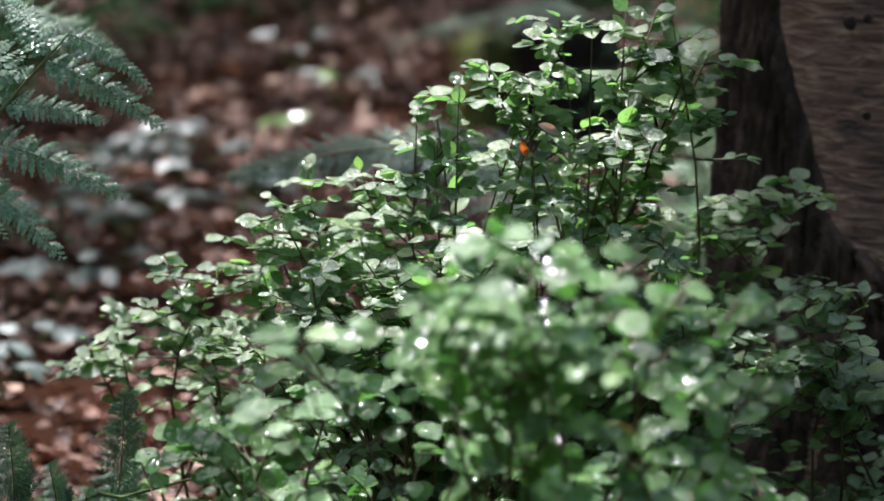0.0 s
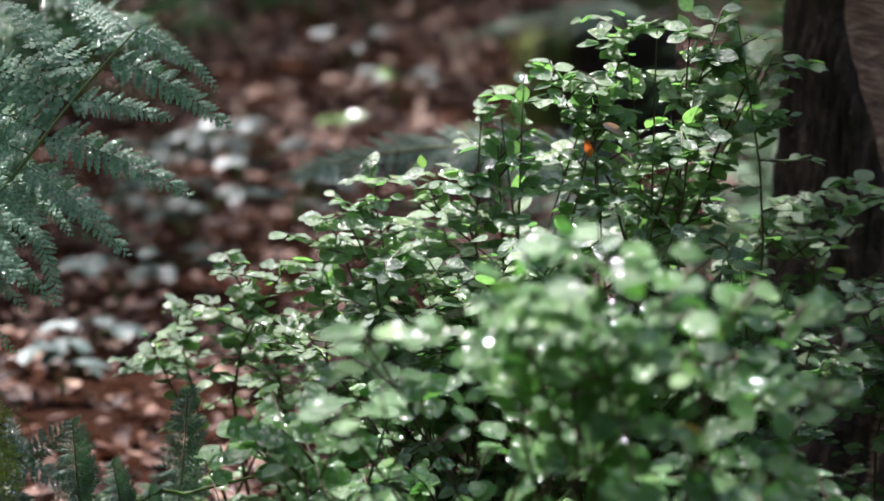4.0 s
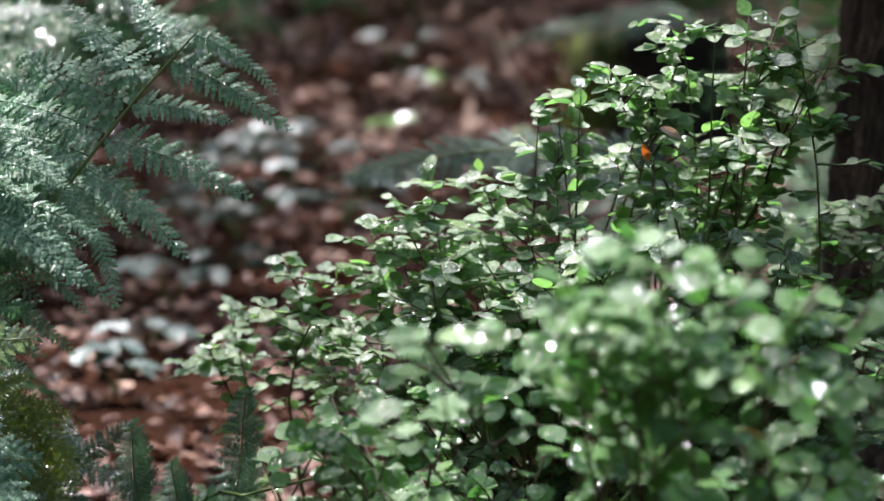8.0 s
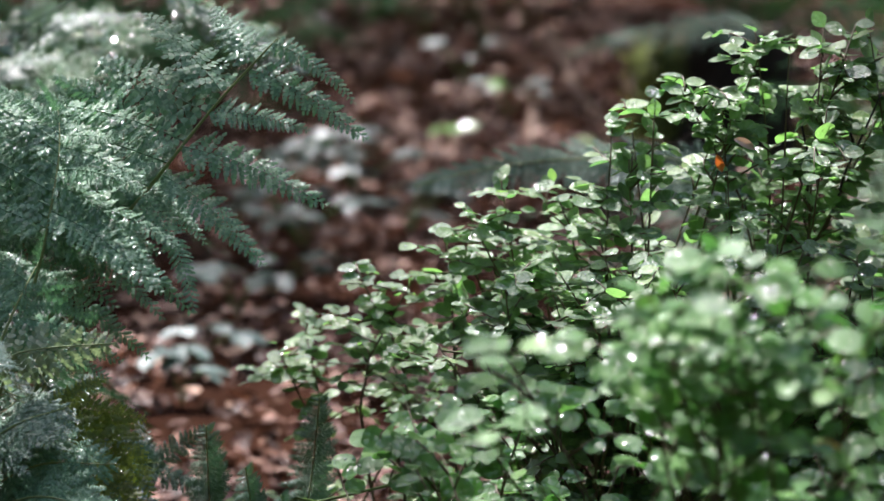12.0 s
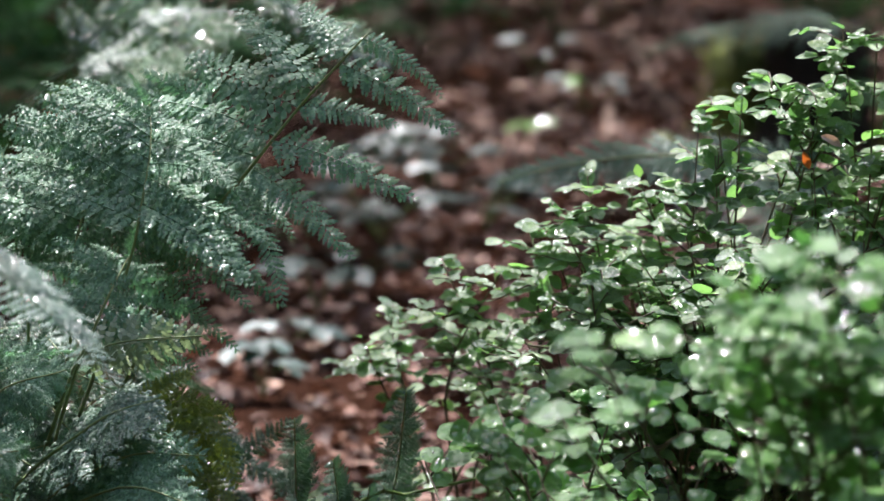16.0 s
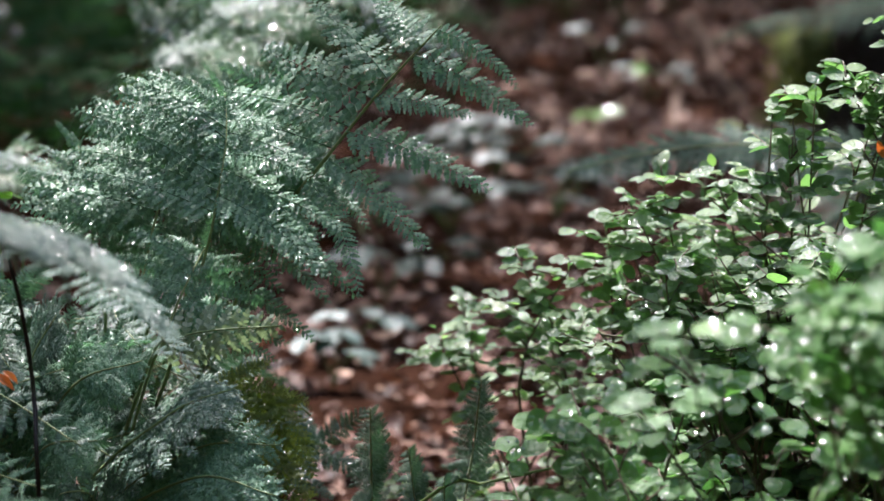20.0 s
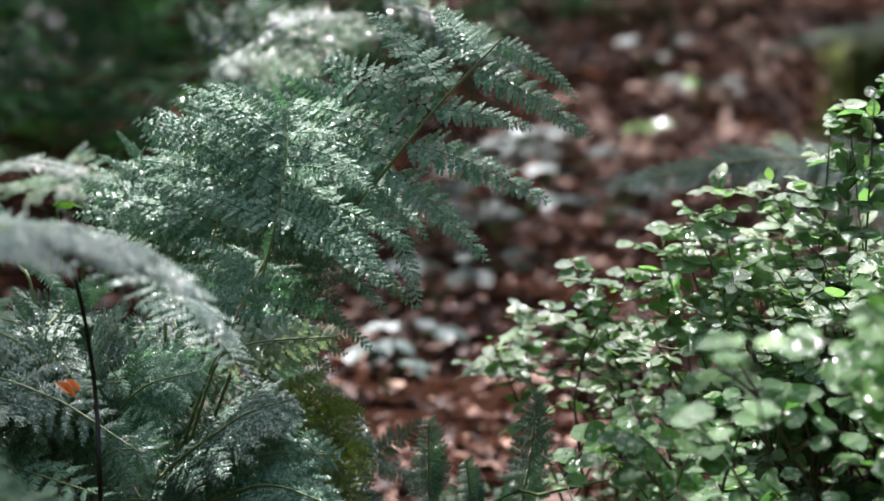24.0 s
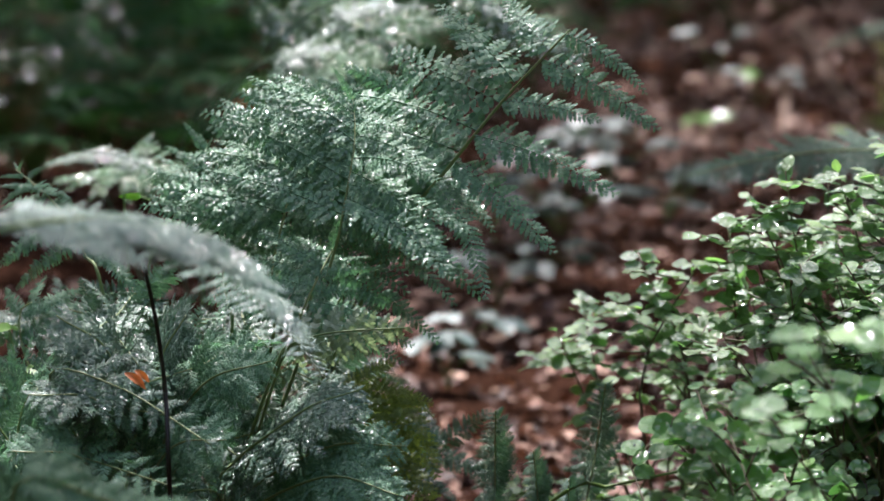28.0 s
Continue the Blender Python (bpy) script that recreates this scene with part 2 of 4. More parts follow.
def spline(points, count):
    """Points along a Catmull-Rom curve."""
    p = [np.array(q, float) for q in points]
    p = [2 * p[0] - p[1]] + p + [2 * p[-1] - p[-2]]
    out = []
    for k in range(count):
        u = k / (count - 1) * (len(p) - 3)
        i = min(int(u), len(p) - 4)
        t = u - i
        a, b, c, d = p[i:i + 4]
        out.append(0.5 * ((2 * b) + (c - a) * t + (2 * a - 5 * b + 4 * c - d) * t * t + (3 * b - a - 3 * c + d) * t ** 3))
    return out


def tube_data(points, r0, r1, sides=6):
    v, f = [], []
    n = len(points)
    for i, p in enumerate(points):
        d = Vector(points[min(i + 1, n - 1)] - points[max(i - 1, 0)]).normalized()
        a = d.orthogonal().normalized()
        c = d.cross(a)
        r = r0 + (r1 - r0) * i / (n - 1)
        for k in range(sides):
            w = 2 * math.pi * k / sides
            v.append(np.array(p) + r * (math.cos(w) * np.array(a) + math.sin(w) * np.array(c)))
    for i in range(n - 1):
        for k in range(sides):
            f.append((i * sides + k, i * sides + (k + 1) % sides, (i + 1) * sides + (k + 1) % sides, (i + 1) * sides + k))
    f.append(tuple(range(sides))[::-1])
    f.append(tuple((n - 1) * sides + k for k in range(sides)))
    return v, f


def merged(name, pieces, material, smooth=True):
    """One mesh out of several (verts, faces) or (verts, faces, number of dry faces)."""
    verts, faces, wet, o = [], [], [], 0
    for v, f, *dry in pieces:
        verts.append(np.asarray(v))
        faces.extend(tuple(i + o for i in q) for q in f)
        dry = dry[0] if dry else len(f)
        wet += [0] * dry + [1] * (len(f) - dry)
        o += len(v)
    return mesh_of(name, np.concatenate(verts), faces, material, smooth, wet if any(wet) else None)


def oval_leaf(length, width, fold, curl, wave, rng, rows=6, teeth=0.0):
    """A leaf blade along +x, its face up: folded at the midrib, curled at the tip, with an uneven rim."""
    v, f = [], []
    for i in range(rows + 1):
        s = i / rows
        half = width / 2 * max(0.03, math.sin(math.pi * min(1, s * 0.96 + 0.02)) ** 0.75)
        z = -curl * s * s * length
        for k in (-1, -0.5, 0, 0.5, 1):
            rim = 1 + (teeth * (1 if i % 2 else -1) + wave * rng.uniform(-1, 1)) * (abs(k) == 1)
            v.append((s * length, k * half * rim, z + abs(k) * fold * half + wave * 0.25 * width * rng.uniform(-1, 1) * (abs(k) == 1)))
    for i in range(rows):
        for k in range(4):
            a = i * 5 + k
            f.append((a, a + 5, a + 6, a + 1))
    return np.array(v), f


def frame_of(along, up):
    """Rotation whose x runs along and whose z is as near up as can be."""
    x = Vector(along).normalized()
    y = Vector(up).cross(x)
    if y.length < 1e-4:
        y = x.orthogonal()
    y.normalize()
    z = x.cross(y)
    return Matrix((x, y, z)).transposed()


def drop_data(r):
    """A flattened bead of water."""
    v, f = [], []
    for h, q in ((0.0, 1.0), (0.6, 0.75)):
        for k in range(6):
            w = math.pi / 3 * k
            v.append((r * q * math.cos(w), r * q * math.sin(w), r * h))
    v.append((0, 0, r * 0.85))
    for k in range(6):
        f.append((k, (k + 1) % 6, 6 + (k + 1) % 6, 6 + k))
        f.append((6 + k, 6 + (k + 1) % 6, 12))
    return np.array(v), f


def with_drops(v, f, spots, rng, size):
    """Beads of water on some of the points of a blade."""
    verts, faces, o = [v], list(f), len(v)
    for _ in range(spots):
        a, b = v[rng.randrange(len(v))], v[rng.randrange(len(v))]
        q = rng.choice(f)
        at = sum(v[k] for k in q) / len(q) + (a - b) * 0.02
        dv, df = drop_data(rng.uniform(*size))
        verts.append(dv + at + np.array((0, 0, 0.002)))
        faces += [tuple(k + o for k in t) for t in df]
        o += len(dv)
    return np.concatenate(verts), faces, len(f)


# ---- bilberry bushes ----
# the way a blade must face to send the sun to the onlooker
MIRROR = np.array((sun_dir + Vector((0.0, -0.98, 0.18))).normalized())
leaf_rng = random.Random(4)
LEAF_SHAPES = [with_drops(*oval_leaf(1.0, leaf_rng.uniform(0.72, 0.9), leaf_rng.uniform(0.02, 0.22), leaf_rng.uniform(0.0, 0.2), 0.05, leaf_rng, 6), (9, 4, 12, 2)[k % 4], leaf_rng, (0.02, 0.046)) for k in range(12)]
LEAF_MESHES = {m: [merged("leaf", [shape], m) for shape in LEAF_SHAPES] for m in (BILBERRY, BILBERRY_NEAR)}


def bush(label, base, spread, tips, profile, depth, count, seed, size=(0.016, 0.026), twigs=(6, 9), leaves=(6, 10), reach=(0.035, 0.085), lone=280, low=2.8, face=-0.35, sway=0.42, material=BILBERRY, shiny=()):
    """A bilberry bush. base: middle of its foot; spread: its half widths; tips: stems that end at given places;
    profile: (x, height) of its top outline; depth: (y0, y1); count: further stems."""
    rng = random.Random(seed)
    thing = tagged(new("bilberry_bush"), label, "shrub", "bilberry bushes")
    thing.location = base
    o = np.array(base)
    px, pz = [p[0] for p in profile], [p[1] for p in profile]
    targets = [(np.array(t), True) for t in tips]
    for _ in range(count):
        x = rng.uniform(px[0], px[-1])
        top = float(np.interp(x, px, pz))
        targets.append((np.array((x, rng.uniform(*depth), top * (rng.uniform(0.45, 0.85) if _ % 5 < 3 else rng.uniform(0.7, 1.0)))), False))
    blades = []
    for t, sure in targets:
        foot = np.array((o[0] + rng.uniform(-1, 1) * spread[0] * 0.5 + (t[0] - o[0]) * 0.12, o[1] + rng.uniform(-1, 1) * spread[1] * 0.6 + (t[1] - o[1]) * 0.4, 0.0))
        wig = [np.array([rng.uniform(-1, 1) for _ in range(3)]) * 0.035 for _ in range(3)]
        path = spline([foot, foot + (t - foot) * np.array((0.2, 0.2, 0.38)) + wig[0], foot + (t - foot) * np.array((0.58, 0.58, 0.72)) + wig[1], t], 9)
        pieces = [tube_data(path, rng.uniform(0.0014, 0.0024), 0.0006, 5)]
        runs = [(path[6:], 1.0)]
        for _ in range(rng.randint(*twigs)):
            k = rng.uniform(5.2, 7.9) if sure else rng.uniform(low, 7.9)
            start = path[int(k)] + (path[int(k) + 1] - path[int(k)]) * (k % 1)
            w = rng.uniform(0, 2 * math.pi)
            way = np.array((math.cos(w), math.sin(w), rng.uniform(-0.05, 0.5)))
            way /= np.linalg.norm(way)
            ln = rng.uniform(*reach) * (0.7 if sure else 1)
            end = start + way * ln
            end[2] = min(end[2], max(float(np.interp(end[0], px, pz)), t[2] - 0.005))
            tw = spline([start, (start + end) / 2 + np.array((0, 0, 0.006)) + wig[2] * 0.3, end], 5)
            pieces.append(tube_data(tw, 0.0011, 0.0005, 4))
            runs.append((tw, rng.uniform(0.8, 1.1)))
        st = part("stem", merged("stem", [([q - o for q in v], f) for v, f in pieces], STEM), STEM, thing)
        for run, grow in runs:
            m = rng.randint(*leaves)
            side = rng.choice((-1, 1))
            for j in range(m):
                u = (j + 1) / m * (len(run) - 1)
                i = min(int(u), len(run) - 2)
                at = run[i] + (run[i + 1] - run[i]) * (u - i)
                along = run[i + 1] - run[i]
                along = along / (np.linalg.norm(along) + 1e-9)
                side = -side
                out = np.cross(along, (0, 0, 1.0)) * side + np.array([rng.uniform(-1, 1) for _ in range(3)]) * 0.4 + along * 0.5
                if j == m - 1:
                    out = along + np.array([rng.uniform(-1, 1) for _ in range(3)]) * 0.3
                    out[2] *= 0.45
                out[2] = out[2] * 0.6 + rng.uniform(-0.25, 0.2)
                up = np.array((rng.gauss(0, sway * 0.8), rng.gauss(face, sway), 1.0))
                blades.append((at, out, up, rng.uniform(*size) * grow * (0.75 if j == m - 1 else 1), rng.randrange(len(LEAF_SHAPES))))
    for at, wide in shiny:
        foot = np.array((o[0] + (at[0] - o[0]) * 0.5, o[1] + (at[1] - o[1]) * 0.6, 0.0))
        path = spline([foot, (foot + np.array(at)) / 2 + np.array((0.01, 0.01, 0.03)), np.array(at)], 9)
        part("stem", merged("stem", [([q - o for q in v], f) for v, f in [tube_data(path, 0.0016, 0.0006, 5)]], STEM), STEM, thing)
        for k in range(9 if wide > 0.018 else 5):
            w = rng.uniform(0, 2 * math.pi)
            out = np.array((math.cos(w), math.sin(w) * 0.6, 0.0))
            blades.append((np.array(at) + out * wide * rng.uniform(0.1, 0.9) + np.array((0, 0, rng.uniform(-0.006, 0.006))), out, MIRROR + np.array([rng.gauss(0, 0.07) for _ in range(3)]), rng.uniform(*size), rng.randrange(len(LEAF_SHAPES))))
    blades.sort(key=lambda b: b[0][1] - 0.9 * b[0][2])
    rest = []
    for i, (at, out, up, ln, kind) in enumerate(blades):
        r = frame_of(out, up)
        if i < lone:
            ob = new("leaf", LEAF_MESHES[material][kind])
            ob.parent = thing
            ob.matrix_local = Matrix.Translation(Vector(at - o)) @ r.to_4x4() @ Matrix.Diagonal((ln, ln, ln, 1))
        else:
            rest.append((LEAF_SHAPES[kind][0] @ (np.array(r).T * ln) + (at - o), *LEAF_SHAPES[kind][1:]))
    tagged(part("foliage", merged("foliage", rest, material), material, thing), kind="stuff")
    return thing, blades


main_bush, _ = bush("bright green bilberry bush with wet leaves beside the tree", (0.06, 1.97, 0), (0.2, 0.12),
     [(-0.10, 1.86, 0.385), (-0.06, 1.84, 0.395), (-0.13, 1.87, 0.36), (-0.03, 1.82, 0.39), (-0.08, 1.80, 0.36), (0.02, 1.82, 0.40), (-0.105, 1.929, 0.447), (-0.064, 1.949, 0.444), (-0.133, 1.925, 0.426), (-0.151, 1.951, 0.399), (-0.126, 1.949, 0.386), (-0.019, 1.918, 0.495), (0.033, 1.923, 0.521), (0.072, 1.919, 0.499), (0.098, 1.930, 0.561), (0.141, 1.922, 0.571), (0.165, 1.922, 0.573), (0.201, 1.954, 0.528), (0.090, 1.941, 0.565), (0.176, 1.932, 0.572), (0.207, 1.945, 0.534), (0.013, 1.911, 0.516), (0.298, 2.025, 0.414), (0.247, 2.024, 0.410), (0.288, 2.050, 0.382), (-0.006, 1.903, 0.469)],
     [(-0.165, 0.36), (-0.156, 0.40), (-0.134, 0.425), (-0.107, 0.44), (-0.063, 0.44), (-0.041, 0.43), (-0.02, 0.455), (0.005, 0.465), (0.01, 0.49), (0.037, 0.505), (0.075, 0.48), (0.09, 0.50), (0.13, 0.52), (0.17, 0.51), (0.20, 0.46), (0.25, 0.415), (0.28, 0.42), (0.30, 0.39), (0.31, 0.35)], (1.84, 2.06), 84, 11, (0.0125, 0.0205), twigs=(7, 10), leaves=(7, 10), reach=(0.03, 0.062), low=3.0, face=-0.28, sway=0.36,
     shiny=[((-0.136, 1.93, 0.403), 0.022), ((-0.112, 1.92, 0.384), 0.025), ((-0.063, 1.9, 0.364), 0.02), ((-0.004, 1.92, 0.491), 0.022), ((-0.028, 1.91, 0.413), 0.022), ((0.068, 1.93, 0.491), 0.02), ((0.115, 1.92, 0.556), 0.02)])
for twig in [[(0.158, 1.95, 0.431), (0.163, 1.94, 0.457), (0.174, 1.93, 0.487), (0.187, 1.93, 0.519)], [(0.168, 1.935, 0.478), (0.161, 1.93, 0.496), (0.146, 1.925, 0.504)], [(0.133, 1.94, 0.432), (0.135, 1.94, 0.464), (0.128, 1.94, 0.495), (0.138, 1.93, 0.522)]]:
    part("stem", merged("stem", [tube_data([np.array(q) - np.array(main_bush.location) for q in spline(twig, 9)], 0.0013, 0.0007, 6)], DARK_STALK), DARK_STALK, main_bush, "bare dark twig")
bush("low bilberry bush in front with soft round leaves", (0.03, 1.36, 0), (0.2, 0.1),
     [(-0.086, 1.466, 0.415), (0.030, 1.250, 0.512), (-0.109, 1.507, 0.363), (0.005, 1.276, 0.489), (0.174, 1.412, 0.453), (0.188, 1.368, 0.436), (-0.169, 1.611, 0.318), (-0.133, 1.573, 0.332), (-0.204, 1.646, 0.289), (-0.155, 1.616, 0.344), (0.095, 1.273, 0.469), (0.049, 1.279, 0.502), (0.066, 1.276, 0.489), (0.089, 1.295, 0.480), (-0.004, 1.276, 0.489), (0.119, 1.304, 0.475)],
     [(-0.075, 0.36), (-0.055, 0.44), (-0.02, 0.505), (0.05, 0.52), (0.09, 0.49), (0.13, 0.48), (0.17, 0.46), (0.20, 0.40), (0.22, 0.34)], (1.24, 1.42), 28, 23, (0.0145, 0.023), twigs=(4, 6), leaves=(4, 7), low=4.4, face=-0.85, sway=0.5, material=BILBERRY_NEAR,
     shiny=[((-0.071, 1.235, 0.465), 0.016), ((-0.084, 1.3, 0.411), 0.014), ((0.029, 1.25, 0.515), 0.01), ((0.041, 1.26, 0.463), 0.014)])
bush("dark green bilberry shoots low between the bushes", (-0.08, 1.66, 0), (0.14, 0.06), [(-0.02, 1.60, 0.37), (-0.07, 1.62, 0.35)],
     [(-0.20, 0.25), (-0.15, 0.30), (-0.08, 0.345), (0.0, 0.37), (0.08, 0.38)], (1.54, 1.70), 18, 29, (0.013, 0.020), twigs=(4, 6), leaves=(5, 8), reach=(0.03, 0.06), low=4.0, face=-0.4, material=BILBERRY_NEAR)
bush("small bilberry bush over brown leaf litter", (-0.22, 2.1, 0), (0.08, 0.06),
     [(-0.173, 1.945, 0.366), (-0.218, 1.964, 0.360), (-0.246, 2.009, 0.328), (-0.297, 2.033, 0.290), (-0.143, 1.933, 0.357), (-0.200, 1.959, 0.334), (-0.276, 2.056, 0.304)],
     [(-0.31, 0.26), (-0.27, 0.30), (-0.22, 0.325), (-0.16, 0.335), (-0.12, 0.31)], (1.98, 2.14), 4, 31, (0.011, 0.017), lone=280, leaves=(7, 11), low=6.4, face=-0.28, sway=0.34)
bush("shaded bilberry bush at the foot of the tree", (0.35, 1.98, 0), (0.1, 0.05),
     [(0.273, 1.932, 0.351), (0.295, 1.928, 0.331), (0.335, 1.931, 0.344), (0.305, 1.906, 0.322)],
     [(0.25, 0.20), (0.31, 0.215), (0.36, 0.23), (0.46, 0.27)], (1.9, 2.05), 7, 41, (0.013, 0.020), lone=280)

# ---- tree ----
def bark_material():
    """Smooth brown bark with fine lines across the trunk, darker bands and scars."""
    m, n, l, b = shader("smooth_bark")
    lines = noise_tex(n, l, 34.0, 5.0, 0.62, (1.0, 1.0, 4.6))
    lines.inputs["Distortion"].default_value = 0.5
    for k in n:
        if k.type == "MAPPING":
            k.inputs["Rotation"].default_value = (0.0, 0.22, 0.0)
    blot = noise_tex(n, l, 7.0, 3.0, 0.5)
    v = math_node(n, l, "ADD", math_node(n, l, "MULTIPLY", lines.outputs["Fac"], 0.6), math_node(n, l, "MULTIPLY", blot.outputs["Fac"], 0.4))
    col = ramp(n, [(0.36, (0.02, 0.011, 0.007)), (0.44, (0.12, 0.064, 0.038)), (0.53, (0.235, 0.135, 0.085)), (0.64, (0.46, 0.33, 0.24))])
    l.new(v, col.inputs[0])
    l.new(col.outputs[0], b.inputs["Base Color"])
    b.inputs["Roughness"].default_value = 0.6
    bp = n.new("ShaderNodeBump")
    bp.inputs["Strength"].default_value = 1.0
    bp.inputs["Distance"].default_value = 0.012
    l.new(lines.outputs["Fac"], bp.inputs["Height"])
    l.new(bp.outputs[0], b.inputs["Normal"])
    return m


BARK = bark_material()
OLD_BARK = solid_material("old_bark", [(0.36, (0.008, 0.005, 0.004)), (0.5, (0.04, 0.027, 0.019)), (0.62, (0.10, 0.068, 0.048)), (0.75, (0.20, 0.15, 0.11))], 60.0, 0.85, 1.0, 0.012, (1, 1, 0.35))
SHADE_CANOPY = leaf_material("shade_canopy_leaf", [(0.1, (0.05, 0.12, 0.03)), (0.9, (0.09, 0.20, 0.04))], (1.3, 1.8, 0.6), 0.35, 0.45, 20.0, 0.1, 0.0)
TREE = Vector((0.472, 2.36, 0))


def trunk_radius(w, z):
    c, s = math.cos(w), math.sin(w)
    r = 0.20 - 0.02 * min(z, 1) - 0.018 * max(0, z - 1) + 0.09 * math.exp(-z / 0.12) * (1 + 0.5 * math.sin(5 * w + 1))
    return max(0.05, r + 0.012 * noise.noise((c * 2, s * 2, z * 2)))


# Gaps cut in the added crown to light chosen places: x, y, z, radius
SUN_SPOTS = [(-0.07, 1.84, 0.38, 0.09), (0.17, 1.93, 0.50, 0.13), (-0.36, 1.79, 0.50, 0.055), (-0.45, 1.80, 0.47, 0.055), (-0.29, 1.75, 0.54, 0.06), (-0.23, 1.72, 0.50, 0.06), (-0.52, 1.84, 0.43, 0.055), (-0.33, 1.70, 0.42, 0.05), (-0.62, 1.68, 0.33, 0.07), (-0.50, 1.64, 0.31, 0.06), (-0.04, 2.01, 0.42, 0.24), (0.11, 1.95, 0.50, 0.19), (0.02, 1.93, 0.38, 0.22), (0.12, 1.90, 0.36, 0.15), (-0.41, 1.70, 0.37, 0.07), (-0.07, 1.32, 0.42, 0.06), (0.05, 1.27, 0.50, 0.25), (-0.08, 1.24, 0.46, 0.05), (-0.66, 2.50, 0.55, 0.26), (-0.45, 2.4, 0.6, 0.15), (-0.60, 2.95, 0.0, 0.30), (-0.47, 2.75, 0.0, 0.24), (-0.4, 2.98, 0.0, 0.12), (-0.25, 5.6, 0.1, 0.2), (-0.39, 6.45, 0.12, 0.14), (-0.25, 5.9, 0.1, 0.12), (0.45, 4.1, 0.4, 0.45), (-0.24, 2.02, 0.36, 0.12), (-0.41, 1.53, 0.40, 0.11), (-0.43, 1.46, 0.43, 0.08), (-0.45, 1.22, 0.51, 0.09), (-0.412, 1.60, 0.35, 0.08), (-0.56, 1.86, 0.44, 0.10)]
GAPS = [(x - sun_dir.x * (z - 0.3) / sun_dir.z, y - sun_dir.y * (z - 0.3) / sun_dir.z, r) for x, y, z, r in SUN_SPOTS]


def tree():
    thing = tagged(new("tree"), "big old tree with smooth brown and dark fissured bark", "tree")
    thing.location = TREE
    rows, cols = 150, 96
    v, f = [], []
    for i in range(rows):
        z = -0.05 + 7.0 * (i / (rows - 1)) ** 1.9
        for k in range(cols):
            w = 2 * math.pi * k / cols
            c, s = math.cos(w), math.sin(w)
            r = trunk_radius(w, z) + 0.003 * noise.noise((c * 4, s * 4, z * 40))
            v.append((r * c, r * s, z))
    for i in range(rows - 1):
        for k in range(cols):
            f.append((i * cols + k, i * cols + (k + 1) % cols, (i + 1) * cols + (k + 1) % cols, (i + 1) * cols + k))
    part("trunk", mesh_of("trunk", v, f, BARK), BARK, thing)
    # the old bark: a thick ragged sheet round one side
    v, f = [], []
    rows, cols = 420, 150
    for i in range(rows):
        z = 1.5 * (i / (rows - 1)) ** 1.3
        edge = radians(211 + 4 * noise.noise((z * 6, 1, 0)) + 3 * noise.noise((z * 30, 4, 0)) + 130 * max(0, 0.53 - z) + 250 * max(0, 0.36 - z))
        for k in range(cols):
            q = k / (cols - 1)
            w = radians(110) + (edge - radians(110)) * q
            c, s = math.cos(w), math.sin(w)
            ridge = abs(noise.noise((c * 13, s * 13, z * 4))) * 0.026 + abs(noise.noise((c * 34, s * 34, z * 16))) * 0.014 + 0.004 * noise.noise((c * 90, s * 90, z * 60))
            rim = min(1, (1 - q) * 40, q * 40)
            r = trunk_radius(w, z) - 0.004 + rim * (0.020 - ridge * 0.8)
            v.append((r * c, r * s, z))
    for i in range(rows - 1):
        for k in range(cols - 1):
            f.append((i * cols + k, i * cols + k + 1, (i + 1) * cols + k + 1, (i + 1) * cols + k))
    part("old_bark", mesh_of("old_bark", v, f, OLD_BARK), OLD_BARK, thing, "dark fissured old bark")
    for w, z, r in ((234, 0.535, 0.008), (239, 0.54, 0.006), (240, 0.455, 0.005)):
        w = radians(w)
        rr = trunk_radius(w, z)
        bm = bmesh.new()
        bmesh.ops.create_icosphere(bm, subdivisions=2, radius=r)
        for q in bm.verts:
            q.co *= 1 + 0.5 * noise.noise(q.co * 60)
        bmesh.ops.transform(bm, matrix=Matrix.Translation((rr * math.cos(w), rr * math.sin(w), z)) @ Matrix.Diagonal((1.2, 0.3, 0.8, 1)), verts=bm.verts)
        part("knot", bm, OLD_BARK, thing, "dark knot")
    # limbs and crown out of view, added to shade and dapple the scene
    rng = random.Random(5)
    pieces = []
    for k in range(14):
        w = rng.uniform(0, 2 * math.pi)
        end = np.array((-2.3 + 4.2 * math.cos(w), 4.5 + 4.8 * math.sin(w), rng.uniform(5.0, 6.5)))
        z0 = rng.uniform(3.6, 6.6)
        pieces.append(tube_data(spline([np.array((0, 0, z0)), end * 0.4 + np.array((0, 0, 0.6 * z0)), end], 9), 0.05, 0.012, 6))
    part("shade_limbs", merged("shade_limbs", pieces, OLD_BARK), OLD_BARK, thing)
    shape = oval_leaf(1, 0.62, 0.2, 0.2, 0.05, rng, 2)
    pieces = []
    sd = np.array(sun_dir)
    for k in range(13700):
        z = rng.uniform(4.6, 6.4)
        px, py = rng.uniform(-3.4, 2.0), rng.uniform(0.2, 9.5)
        # the last 700 leaves only deepen the shade at the right
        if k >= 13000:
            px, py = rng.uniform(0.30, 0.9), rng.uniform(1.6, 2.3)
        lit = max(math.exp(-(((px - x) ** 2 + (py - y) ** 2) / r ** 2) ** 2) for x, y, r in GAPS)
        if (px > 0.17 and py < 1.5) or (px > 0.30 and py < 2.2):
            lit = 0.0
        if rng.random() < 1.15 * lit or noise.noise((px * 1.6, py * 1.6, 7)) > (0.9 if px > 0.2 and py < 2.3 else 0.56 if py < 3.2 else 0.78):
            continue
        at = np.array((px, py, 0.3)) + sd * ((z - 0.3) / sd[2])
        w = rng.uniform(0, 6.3)
